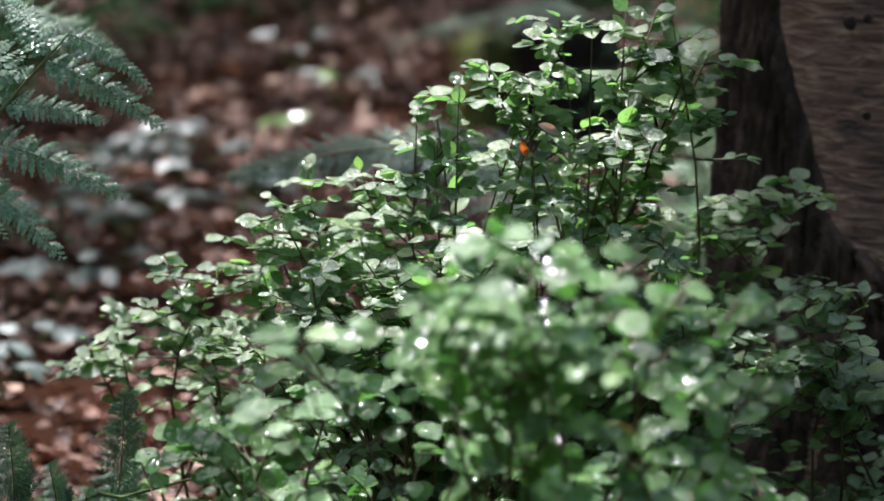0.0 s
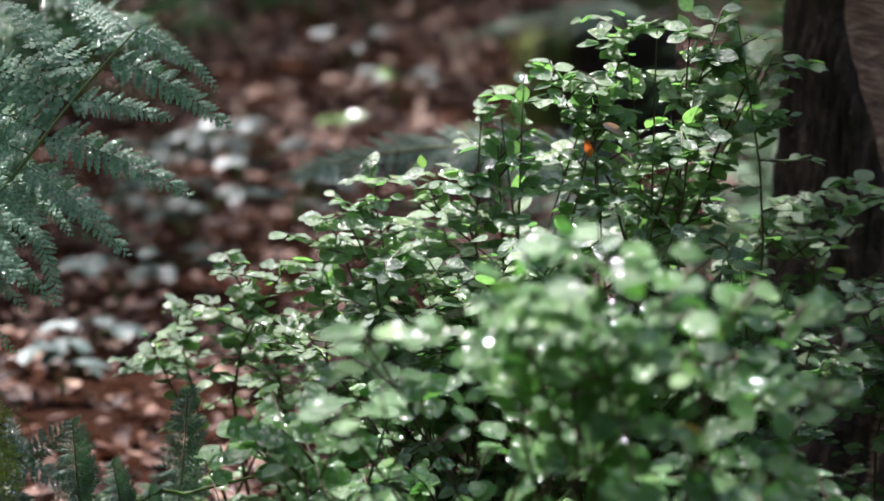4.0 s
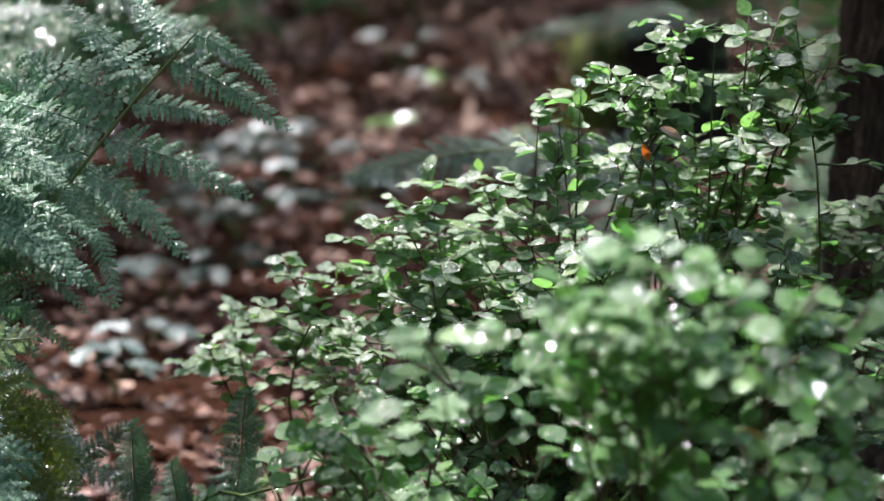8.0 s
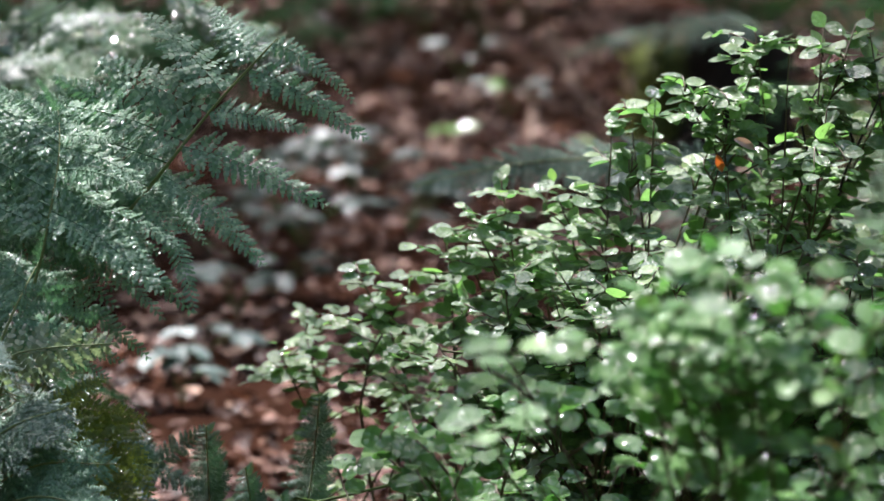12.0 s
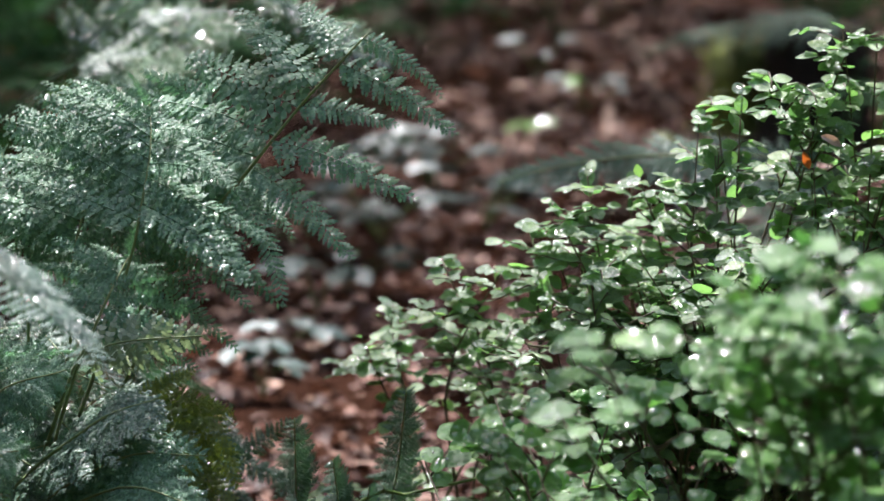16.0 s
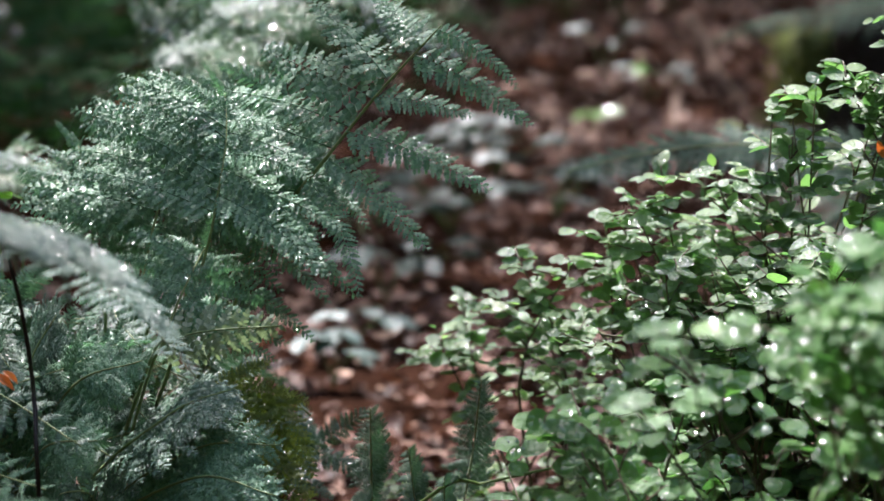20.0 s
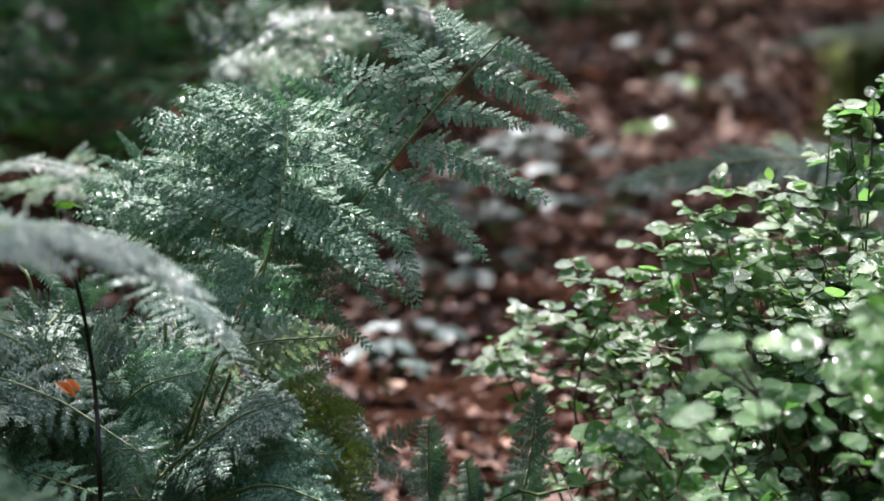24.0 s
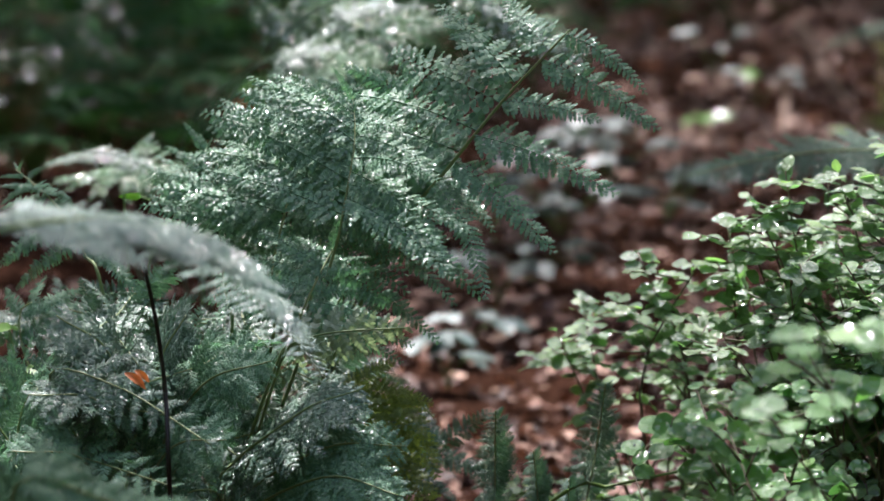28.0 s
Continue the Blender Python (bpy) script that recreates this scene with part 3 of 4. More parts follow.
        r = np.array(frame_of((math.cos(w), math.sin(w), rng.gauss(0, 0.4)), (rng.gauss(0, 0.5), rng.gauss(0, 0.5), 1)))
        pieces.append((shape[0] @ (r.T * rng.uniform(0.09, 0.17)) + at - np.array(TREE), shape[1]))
    tagged(part("crown", merged("crown", pieces, SHADE_CANOPY), SHADE_CANOPY, thing), kind="stuff")
    return thing


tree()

# ---- ferns ----
def pinnule(length, width, rng, lobes=4):
    """A blunt leaflet along +x, cut into rounded lobes that each tilt a little on their own."""
    v, f = [], []
    for i in range(lobes):
        a, b = i / lobes, (i + 0.94) / lobes
        mid = (a + b) / 2
        half = width / 2 * (1 - mid ** 2.8) ** 0.65 * (0.8 + 0.2 * min(1, mid * 4))
        for side in (-1, 1):
            h = half * side * rng.uniform(0.88, 1.12)
            lean = 0.35 * half / length
            tilt, turn = rng.uniform(-0.34, 0.06) * half, rng.uniform(-0.10, 0.10) * width
            o = len(v)
            v += [(a * length, 0, 0), (b * length, 0, 0), ((b + lean * 0.6) * length, h * 0.6, tilt * 0.35 + turn), ((a + lean * 0.6) * length, h * 0.6, tilt * 0.35 - turn),
                  ((b + lean - 0.22 / lobes) * length, h, tilt + turn * 0.6), ((a + lean + 0.22 / lobes) * length, h, tilt - turn * 0.6)]
            q = [(o, o + 1, o + 2, o + 3), (o + 3, o + 2, o + 4, o + 5)]
            f += q if side > 0 else [t[::-1] for t in q]
    o = len(v)
    tip = (1 - 0.06 / lobes) * length
    v += [(tip, -width * 0.16, 0), (tip + width * 0.2, -width * 0.07, -0.04 * width), (tip + width * 0.2, width * 0.07, -0.04 * width), (tip, width * 0.16, 0)]
    f.append((o, o + 1, o + 2, o + 3))
    return np.array(v), f


def pinna_mid(s, droop, bend, seed=0.0):
    """A point of the midrib of a pinna that is 1 long: it sags off its plane and bends within it."""
    return np.array((s * (1 - 0.12 * droop), 0.02 * s * (1 - s) * math.sin(4 * s + seed) - 0.5 * bend * s * s, -droop * s * s * 0.5))


def pinna_data(seed, droop, pairs=18, width=0.31, narrow=0.062, lobes=4, bend=0.0):
    """A pinna 1 long along +x: a midrib with two rows of leaflets that shorten towards the tip."""
    rng = random.Random(seed)
    pieces = [tube_data([pinna_mid(k / 8, droop, bend, seed) for k in range(9)], 0.0045, 0.0015, 4)]
    for i in range(pairs):
        for side in (-1, 1):
            s = 0.03 + 0.95 * ((i + (0.0 if side < 0 else 0.45)) / (pairs - 0.5)) ** 0.92
            ln = width / 2 * (1 - s) ** 0.62 * min(1, 0.75 + s * 2) + 0.014
            turn = math.atan2(-bend * s, 1.0)
            tilt = radians(rng.uniform(64, 80) - 18 * s) * side + turn
            d = Vector((math.cos(tilt), math.sin(tilt), rng.gauss(-0.10, 0.13)))
            r = np.array(frame_of(d, (rng.gauss(0, 0.17), rng.gauss(0, 0.17), 1)))
            ln *= rng.uniform(0.84, 1.1)
            pv, pf = pinnule(ln, min(ln * 0.62, narrow * (1 - 0.35 * s) * rng.uniform(0.88, 1.1)), rng, max(2, lobes - (2 if s > 0.8 else 0)))
            pv = pv + np.array([(0, 0, -0.14 * p[0] ** 2 / max(ln, 0.02)) for p in pv])
            pieces.append((pv @ r.T + pinna_mid(s, droop, bend, seed), pf))
    return pieces


# kinds of pinna: sag, bend, pairs of leaflets, width, width of a leaflet, lobes
KINDS = [(0.15, 0.0, 18, 0.31, 0.062, 4), (0.25, 0.0, 18, 0.31, 0.062, 4), (0.4, 0.1, 18, 0.31, 0.062, 4), (0.6, -0.1, 18, 0.31, 0.062, 4), (0.2, 0.0, 15, 0.50, 0.084, 5), (0.4, 0.0, 16, 0.44, 0.075, 5), (0.1, 0.0, 11, 0.56, 0.10, 6),
         (0.15, 0.32, 20, 0.34, 0.058, 5), (0.2, 0.55, 22, 0.27, 0.05, 5), (0.2, -0.15, 22, 0.27, 0.05, 5), (0.1, 0.75, 18, 0.28, 0.06, 4)]
PINNA = {}
PINNA_DATA = [pinna_data(50 + k, droop, 13, 0.36, 0.07, 2) for k, droop in enumerate((0.15, 0.35, 0.55, 0.8))]
for mat_name, mat in (("green", FERN), ("pale", FERN_PALE), ("olive", FERN_BACKLIT), ("wet", FERN_WET), ("beaded", FERN_BEADED), ("dark", FERN_SHADED)):
    for k, (droop, bend, pairs_, width_, narrow_, lobes_) in enumerate(KINDS):
        PINNA[mat_name, k] = merged("pinna", pinna_data(50 + k, droop, pairs_, width_, narrow_, lobes_, bend), mat)


def frond(fern, path, longest, rng, colour="green", up=(0, 0, 1), bare=0.3, pairs=16, droop=(0, 3), lean=58, rachis=None, thick=0.0018, name="frond", whole=None, held=None):
    """One frond: a curved rachis that carries pairs of pinnae."""
    o = np.array(fern.location)
    pts = spline(path, 24)
    stem = tube_data([p - o for p in pts], thick, 0.0005, 5)
    pieces = [stem]
    rod = None if whole else part(name, merged(name, [stem], rachis or RACHIS), RACHIS, fern)
    for i in range(pairs):
        s = bare + (0.985 - bare) * (i / (pairs - 1)) ** 0.92
        u = s * 23
        k = min(int(u), 22)
        at = pts[k] + (pts[k + 1] - pts[k]) * (u - k)
        d = Vector(pts[k + 1] - pts[k]).normalized()
        n = (Vector(up) - d * d.dot(Vector(up))).normalized()
        across = d.cross(n)
        q = (s - bare) / (1 - bare)
        ln = longest * (1 - q) ** 0.85 * min(1, 0.72 + q * 1.6) + 0.008
        for side in (-1, 1):
            a = radians(lean + rng.uniform(-7, 7) - 12 * q)
            w = d * math.cos(a) + across * math.sin(a) * side + n * rng.uniform(-0.22, 0.08)
            m = Matrix.Translation(Vector(at - o)) @ frame_of(w, (Vector(held) if held else n) + Vector((rng.uniform(-0.2, 0.2), rng.uniform(-0.2, 0.2), 0))).to_4x4() @ Matrix.Diagonal((ln * rng.uniform(0.9, 1.1),) * 3 + (1,))
            kind = rng.randint(*droop)
            if whole:
                a4 = np.array(m)
                pieces += [(np.asarray(v) @ a4[:3, :3].T + a4[:3, 3], f) for v, f in PINNA_DATA[kind]]
                continue
            ob = new("pinna", PINNA[colour, kind])
            ob.parent = rod
            ob.matrix_local = m
    if whole:
        rod = part(name, merged(name, pieces, whole), whole, fern)
    return rod


def pinna_to(fern, rod, base, tip, up, colour="green", kind=1):
    """One pinna from base to tip."""
    o = np.array(fern.location)
    w = Vector(tip) - Vector(base)
    end = Vector(pinna_mid(1.0, *KINDS[kind][:2]))
    r = frame_of(w, up) @ frame_of(end, (0, 0, 1)).inverted()
    ln = w.length / end.length
    ob = new("pinna", PINNA[colour, kind])
    ob.parent = rod
    ob.matrix_local = Matrix.Translation(Vector(base) - Vector(o)) @ r.to_4x4() @ Matrix.Diagonal((ln, ln, ln, 1))
    return ob


def fern_thing(label, at):
    t = tagged(new("fern"), label, "fern", "ferns")
    t.location = at
    return t


rf = random.Random(9)
FACE = (0.15, -0.7, 0.7)
main_fern = fern_thing("large dark green fern with arching wet fronds", (-0.62, 1.95, 0))
B = (-0.62, 1.95, 0.0)


def rachis_of(fern, path, r0=0.0022, label=""):
    o = np.array(fern.location)
    return part("frond", merged("frond", [tube_data([np.array(p) - o for p in spline(path, 26)], r0, 0.0006, 6)], RACHIS), RACHIS, fern, label)


def broad_frond(fern, path, right, left, count, rng, bare=0.4, colour="green", face=(0.1, -0.78, 0.62)):
    """A broad frond: its longest pinnae reach out by right and left, and shorten towards the tip."""
    rod = rachis_of(fern, path, 0.0017)
    pts = spline(path, 40)
    for i in range(count):
        q = i / (count - 1)
        size = (1 - q) ** 0.75 * min(1, 0.8 + q) + 0.10
        for way, kinds, shift in ((right, (7, 8, 8), 0.0), (left, (9, 9, 9, 5), 0.35)):
            u = (bare + (0.985 - bare) * min(1, (i + shift) / (count - 1))) * 39
            k = min(int(u), 38)
            at = pts[k] + (pts[k + 1] - pts[k]) * (u - k)
            w = np.array(way) * size * rng.uniform(0.82, 1.1) + np.array((0, rng.gauss(0, 0.012), rng.gauss(0, 0.010) + 0.02 * q))
            up = Vector(face) + Vector((rng.gauss(0, 0.16), rng.gauss(0, 0.16), rng.gauss(0, 0.16)))
            pinna_to(fern, rod, at, at + w, up, colour, rng.choice(kinds))
    return rod


# further fronds behind it: rachis, reach of the pinnae to either side, pairs
FRONDS = [
    ([(-0.478, 1.72, 0.302), (-0.454, 1.71, 0.352), (-0.44, 1.715, 0.385), (-0.43, 1.74, 0.41)], (0.085, 0.02, -0.035), (-0.10, 0.04, 0.0), 8),
    ([(-0.496, 1.8, 0.3), (-0.491, 1.8, 0.371), (-0.484, 1.81, 0.414), (-0.475, 1.83, 0.455), (-0.467, 1.86, 0.497)], (0.105, -0.04, -0.045), (-0.135, 0.05, 0.02), 12),
    ([(-0.424, 1.84, 0.357), (-0.406, 1.84, 0.419), (-0.394, 1.85, 0.458), (-0.389, 1.86, 0.487), (-0.395, 1.88, 0.516)], (0.07, -0.03, -0.045), (-0.125, 0.04, 0.012), 11),
    ([(-0.533, 1.83, 0.296), (-0.534, 1.83, 0.355), (-0.54, 1.84, 0.398), (-0.547, 1.85, 0.432), (-0.558, 1.87, 0.465)], (0.1, -0.03, -0.04), (-0.075, 0.03, 0.02), 10),
    ([(-0.483, 1.86, 0.314), (-0.473, 1.88, 0.375), (-0.458, 1.9, 0.431), (-0.452, 1.92, 0.469), (-0.451, 1.94, 0.501)], (0.11, -0.03, -0.04), (-0.13, 0.04, 0.01), 11),
    ([(-0.621, 1.8, 0.341), (-0.644, 1.82, 0.385), (-0.678, 1.85, 0.42), (-0.718, 1.88, 0.441)], (0.06, -0.03, -0.045), (-0.07, 0.02, -0.04), 9),
]
# the foremost frond, pinna by pinna
front = rachis_of(main_fern, [B, (-0.52, 1.90, 0.24), (-0.395, 1.78, 0.411), (-0.348, 1.755, 0.468), (-0.307, 1.75, 0.519), (-0.277, 1.745, 0.552), (-0.256, 1.738, 0.574)])
for b_, t_, k_ in (((-0.260, 1.738, 0.571), (-0.199, 1.72, 0.530), 10), ((-0.277, 1.745, 0.552), (-0.190, 1.72, 0.505), 7), ((-0.307, 1.75, 0.520), (-0.231, 1.72, 0.511), 7), ((-0.327, 1.75, 0.495), (-0.218, 1.72, 0.458), 7),
                   ((-0.342, 1.755, 0.474), (-0.262, 1.71, 0.416), 7), ((-0.357, 1.757, 0.458), (-0.310, 1.70, 0.383), 8), ((-0.373, 1.765, 0.437), (-0.339, 1.72, 0.400), 1)):
    pinna_to(main_fern, front, b_, t_, (0.1, -0.80, 0.58), "green", k_)
for b_, t_ in (((-0.271, 1.742, 0.558), (-0.312, 1.80, 0.590)), ((-0.297, 1.75, 0.534), (-0.364, 1.82, 0.584)), ((-0.307, 1.75, 0.519), (-0.404, 1.83, 0.546)), ((-0.323, 1.75, 0.498), (-0.449, 1.86, 0.510)), ((-0.336, 1.752, 0.482), (-0.469, 1.87, 0.487)), ((-0.351, 1.755, 0.465), (-0.488, 1.87, 0.466)), ((-0.365, 1.76, 0.449), (-0.497, 1.87, 0.435))):
    pinna_to(main_fern, front, b_, t_, (0.05 + rf.gauss(0, 0.2), -0.75, 0.6 + rf.gauss(0, 0.2)), "green", rf.choice((4, 5, 9)))
broad_frond(main_fern, [B, (-0.50, 1.82, 0.24), (-0.452, 1.74, 0.337), (-0.426, 1.725, 0.410), (-0.419, 1.73, 0.445), (-0.415, 1.75, 0.489), (-0.422, 1.78, 0.518)], (0.112, -0.05, -0.050), (-0.145, 0.085, 0.026), 12, rf, 0.62)
for b_, t_, k_ in (((-0.428, 1.727, 0.396), (-0.349, 1.74, 0.34), 8), ((-0.419, 1.73, 0.442), (-0.317, 1.74, 0.374), 8)):
    pinna_to(main_fern, front, b_, t_, (0.1, -0.80, 0.58), "green", k_)
for path_, right_, left_, n_ in FRONDS:
    broad_frond(main_fern, [B, *path_], right_, left_, n_, rf, 0.55)

low_fern = fern_thing("low fern with fine grey-green wet fronds", (-0.62, 1.75, 0))
B = (-0.62, 1.75, 0.0)
for tip, mid_, ln, col in (((-0.616, 1.657, 0.371), (-0.581, 1.676, 0.334), 0.072, "wet"), ((-0.529, 1.690, 0.367), (-0.553, 1.699, 0.326), 0.072, "wet"), ((-0.618, 1.597, 0.327), (-0.576, 1.631, 0.312), 0.072, "wet"), ((-0.463, 1.675, 0.339), (-0.519, 1.682, 0.314), 0.064, "green"),
                           ((-0.365, 1.679, 0.279), (-0.429, 1.668, 0.275), 0.064, "green"), ((-0.358, 1.625, 0.257), (-0.425, 1.646, 0.261), 0.064, "green"), ((-0.398, 1.682, 0.319), (-0.446, 1.670, 0.299), 0.072, "wet"),
                           ((-0.481, 1.613, 0.296), (-0.528, 1.633, 0.281), 0.064, "green"), ((-0.619, 1.560, 0.296), (-0.578, 1.594, 0.281), 0.064, "green")):
    m_, b_ = np.array(mid_), np.array(B)
    frond(low_fern, [b_, b_ + (m_ - b_) * np.array((0.5, 0.5, 0.7)), m_, np.array(tip)], ln, rf, col, FACE if col == "green" else (0, -0.42, 0.9), 0.42, 15, (4, 5))

for k in range(52):
    m_ = np.array((rf.uniform(-0.74, -0.40), rf.uniform(1.60, 1.90), 0))
    m_[2] = rf.uniform(0.20, 0.36) - 0.10 * (m_[0] > -0.46) - 0.25 * max(0.0, 1.70 - m_[1])
    w_ = rf.uniform(-2.9, 0.6)
    t_ = m_ + np.array((math.cos(w_), math.sin(w_), rf.uniform(-0.5, 0.1))) * rf.uniform(0.05, 0.10)
    b_ = np.array(B) + np.array((rf.uniform(-0.08, 0.10), rf.uniform(-0.05, 0.05), 0))
    q_ = m_ - (t_ - m_) * np.array((0.8, 0.8, -0.2))
    frond(low_fern, [b_, b_ + (q_ - b_) * np.array((0.5, 0.5, 0.6)), q_, m_, t_], rf.uniform(0.036, 0.056), rf, "wet" if k % 3 else "green", (rf.gauss(0, 0.3), rf.uniform(-0.95, -0.25), 0.8), 0.45, 12, (4, 6), 62, thick=0.0011)

side_rod = part("frond", merged("frond", [tube_data([np.array(p) - np.array(B) for p in spline([B, (-0.52, 1.78, 0.2), (-0.461, 1.701, 0.333), (-0.443, 1.697, 0.35), (-0.418, 1.697, 0.357), (-0.368, 1.7, 0.361)], 16)], 0.0016, 0.0006, 5)], RACHIS), RACHIS, low_fern, "pale frond")
pinna_to(low_fern, side_rod, (-0.455, 1.7, 0.348), (-0.363, 1.701, 0.362), (0.05, -0.95, 0.25), "pale", 6)
olive_rod = part("frond", merged("frond", [tube_data([np.array(p) - np.array(B) for p in spline([B, (-0.50, 1.82, 0.16), (-0.460, 1.817, 0.271), (-0.428, 1.834, 0.281), (-0.395, 1.849, 0.275), (-0.372, 1.849, 0.257)], 16)], 0.0016, 0.0006, 5)], RACHIS), RACHIS, low_fern, "olive frond, tinted as if backlit")
for b_, t_ in (((-0.443, 1.821, 0.279), (-0.404, 1.852, 0.301)), ((-0.424, 1.835, 0.281), (-0.371, 1.841, 0.270)), ((-0.402, 1.838, 0.279), (-0.364, 1.822, 0.215)), ((-0.426, 1.824, 0.279), (-0.391, 1.816, 0.206)), ((-0.447, 1.819, 0.271), (-0.415, 1.801, 0.201)), ((-0.412, 1.846, 0.275), (-0.382, 1.838, 0.205)), ((-0.402, 1.839, 0.231), (-0.358, 1.815, 0.176))):
    pinna_to(low_fern, olive_rod, b_, t_, (0.2, -0.95, 0.2), "olive", 4)

near_fern = fern_thing("near fern with a pale wet frond on a dark stalk", (-0.50, 1.22, 0))
B = (-0.50, 1.22, 0.0)
frond(near_fern, [B, (-0.53, 1.16, 0.3), (-0.505, 1.13, 0.505), (-0.477, 1.14, 0.527), (-0.442, 1.22, 0.521), (-0.425, 1.28, 0.503), (-0.412, 1.36, 0.464), (-0.408, 1.47, 0.411), (-0.412, 1.62, 0.341)], 0.058, rf, "beaded", (0.014, -0.33, 0.944), 0.40, 36, (4, 5), 72, held=(-0.05, -0.33, 0.94))
frond(near_fern, [B, (-0.50, 1.25, 0.2), (-0.516, 1.258, 0.355), (-0.454, 1.267, 0.350), (-0.377, 1.296, 0.334)], 0.032, rf, "green", (0.1, -0.5, 0.8), 0.4, 24, (4, 5))
part("stalk", merged("stalk", [tube_data([np.array(p) - np.array(B) for p in spline([(-0.566, 1.806, 0.000), (-0.500, 1.533, 0.269), (-0.508, 1.555, 0.341), (-0.514, 1.554, 0.396), (-0.519, 1.541, 0.440)], 12)], 0.0020, 0.0014, 6)], DARK_STALK), DARK_STALK, near_fern, "dark stalk")

for lab, base, tip, ln in (("upright young fern frond with a pointed tip", (-0.351, 2.043, 0.000), (-0.305, 1.713, 0.299), 0.042), ("upright young fern frond beside the litter", (-0.287, 2.068, 0.000), (-0.232, 1.788, 0.304), 0.042), ("small fern frond in shade colour beside the bush", (-0.300, 2.051, 0.000), (-0.277, 1.712, 0.270), 0.035), ("small fern frond leaning over bare soil", (-0.290, 2.053, 0.000), (-0.249, 1.693, 0.255), 0.035)):
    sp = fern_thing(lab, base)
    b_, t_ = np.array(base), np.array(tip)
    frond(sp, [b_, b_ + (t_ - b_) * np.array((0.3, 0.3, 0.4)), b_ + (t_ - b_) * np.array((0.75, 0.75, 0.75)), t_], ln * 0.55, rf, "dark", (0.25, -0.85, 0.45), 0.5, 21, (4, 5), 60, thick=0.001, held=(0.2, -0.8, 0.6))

# ---- ground ----
def ground():
    xs = np.concatenate([-np.geomspace(200, 4, 16), np.linspace(-3.8, 2.6, 130), np.geomspace(2.9, 200, 16)])
    ys = np.concatenate([-np.geomspace(200, 1, 14), np.linspace(-0.8, 1.6, 12), np.linspace(1.7, 9.5, 150), np.geomspace(10, 300, 16)])
    v = [(x, y, 0.035 * noise.noise((x * 1.1, y * 1.1, 0)) + 0.012 * noise.noise((x * 6, y * 6, 2)) - 0.01) for y in ys for x in xs]
    n = len(xs)
    f = [(j * n + i, j * n + i + 1, (j + 1) * n + i + 1, (j + 1) * n + i) for j in range(len(ys) - 1) for i in range(n - 1)]
    return tagged(part("ground", mesh_of("ground", v, f, SOIL), SOIL), "brown forest soil under leaf litter", "ground", kind="structure")


def ground_z(x, y):
    return 0.035 * noise.noise((x * 1.1, y * 1.1, 0)) + 0.012 * noise.noise((x * 6, y * 6, 2)) - 0.01


def litter(count):
    rng = random.Random(77)
    shapes = [oval_leaf(1, rng.uniform(0.45, 0.7), rng.uniform(-0.3, 0.5), rng.uniform(-0.35, 0.45), 0.14, rng, 4) for _ in range(10)]
    pieces = []
    for _ in range(count):
        y = 2.0 + 7.5 * rng.random() ** 1.5
        x = -0.05 + rng.uniform(-1, 1) * 0.30 * y - 0.10 * y
        if noise.noise((x * 1.6, y * 1.6, 3)) < -0.12 and rng.random() < 0.6:
            continue
        if x < -0.21 * y - 0.02 and rng.random() < 0.85:
            continue
        ln = rng.uniform(0.010, 0.032) * (1 + 0.1 * (y - 2))
        v, f = shapes[rng.randrange(10)]
        w = rng.uniform(0, 2 * math.pi)
        r = np.array(frame_of((math.cos(w), math.sin(w), rng.gauss(0, 0.3)), (rng.gauss(0, 0.45), rng.gauss(0, 0.45), 1)))
        pieces.append((v @ (r.T * ln) + np.array((x, y, ground_z(x, y) + rng.uniform(0.002, 0.02))), f))
    ob = part("leaf_litter", merged("leaf_litter", pieces, LITTER), LITTER)
    return tagged(ob, "wet red-brown dead leaves covering the forest floor", "leaf litter", kind="stuff")


ground()
litter(30000)


def backdrop():
    """An unseen uneven wall all round, added as woodland to block the low sky."""
    v, f, n = [], [], 160
    for j, z in enumerate((-1, 8, 16, 24)):
        for k in range(n):
            w = 2 * math.pi * k / n
            r = 28 + 3 * noise.noise((math.cos(w) * 6, math.sin(w) * 6, z))
            v.append((r * math.cos(w), r * math.sin(w), z + (2 * noise.noise((math.cos(w) * 14, math.sin(w) * 14, 5)) if j == 3 else 0)))
    for j in range(3):
        for k in range(n):
            f.append((j * n + k, j * n + (k + 1) % n, (j + 1) * n + (k + 1) % n, (j + 1) * n + k))
    m = solid_material("sky_block", [(0.3, (0.015, 0.03, 0.01)), (0.8, (0.06, 0.10, 0.03))], 0.8, 1.0, 0.5, 0.3)
    return tagged(part("backdrop", mesh_of("backdrop", v, f, m), m), "unseen dark green wall that blocks the low sky", "backdrop", kind="structure")


backdrop()

# ---- plants and dead wood behind ----
def fern_at(label, at, length, count, seed, turn=(0, 360), ln=0.11, colour="green", rise=(0.5, 0.95), pairs=13, material=None, held=None):
    rng = random.Random(seed)
    t = fern_thing(label, at)
    o = np.array(at)
    for k in range(count):
        w = radians(turn[0] + (turn[1] - turn[0]) * (k + rng.uniform(0.2, 0.8)) / count)
        out = np.array((math.cos(w), math.sin(w), 0))
        L = length * rng.uniform(0.75, 1.1)
        h = rng.uniform(*rise)
        # with no material given, the blades take the shade-coloured copy
        frond(t, [o, o + out * L * 0.22 + np.array((0, 0, L * h * 0.55)), o + out * L * 0.6 + np.array((0, 0, L * h * 0.85)), o + out * L * 0.97 + np.array((0, 0, L * h * 0.62))], ln * rng.uniform(0.85, 1.1), rng, colour, (0, -0.33 if material else -0.15, 0.95), 0.25, pairs, (0, 3), 62, whole=material or FERN_DEEP_SHADE, held=held)
    return t


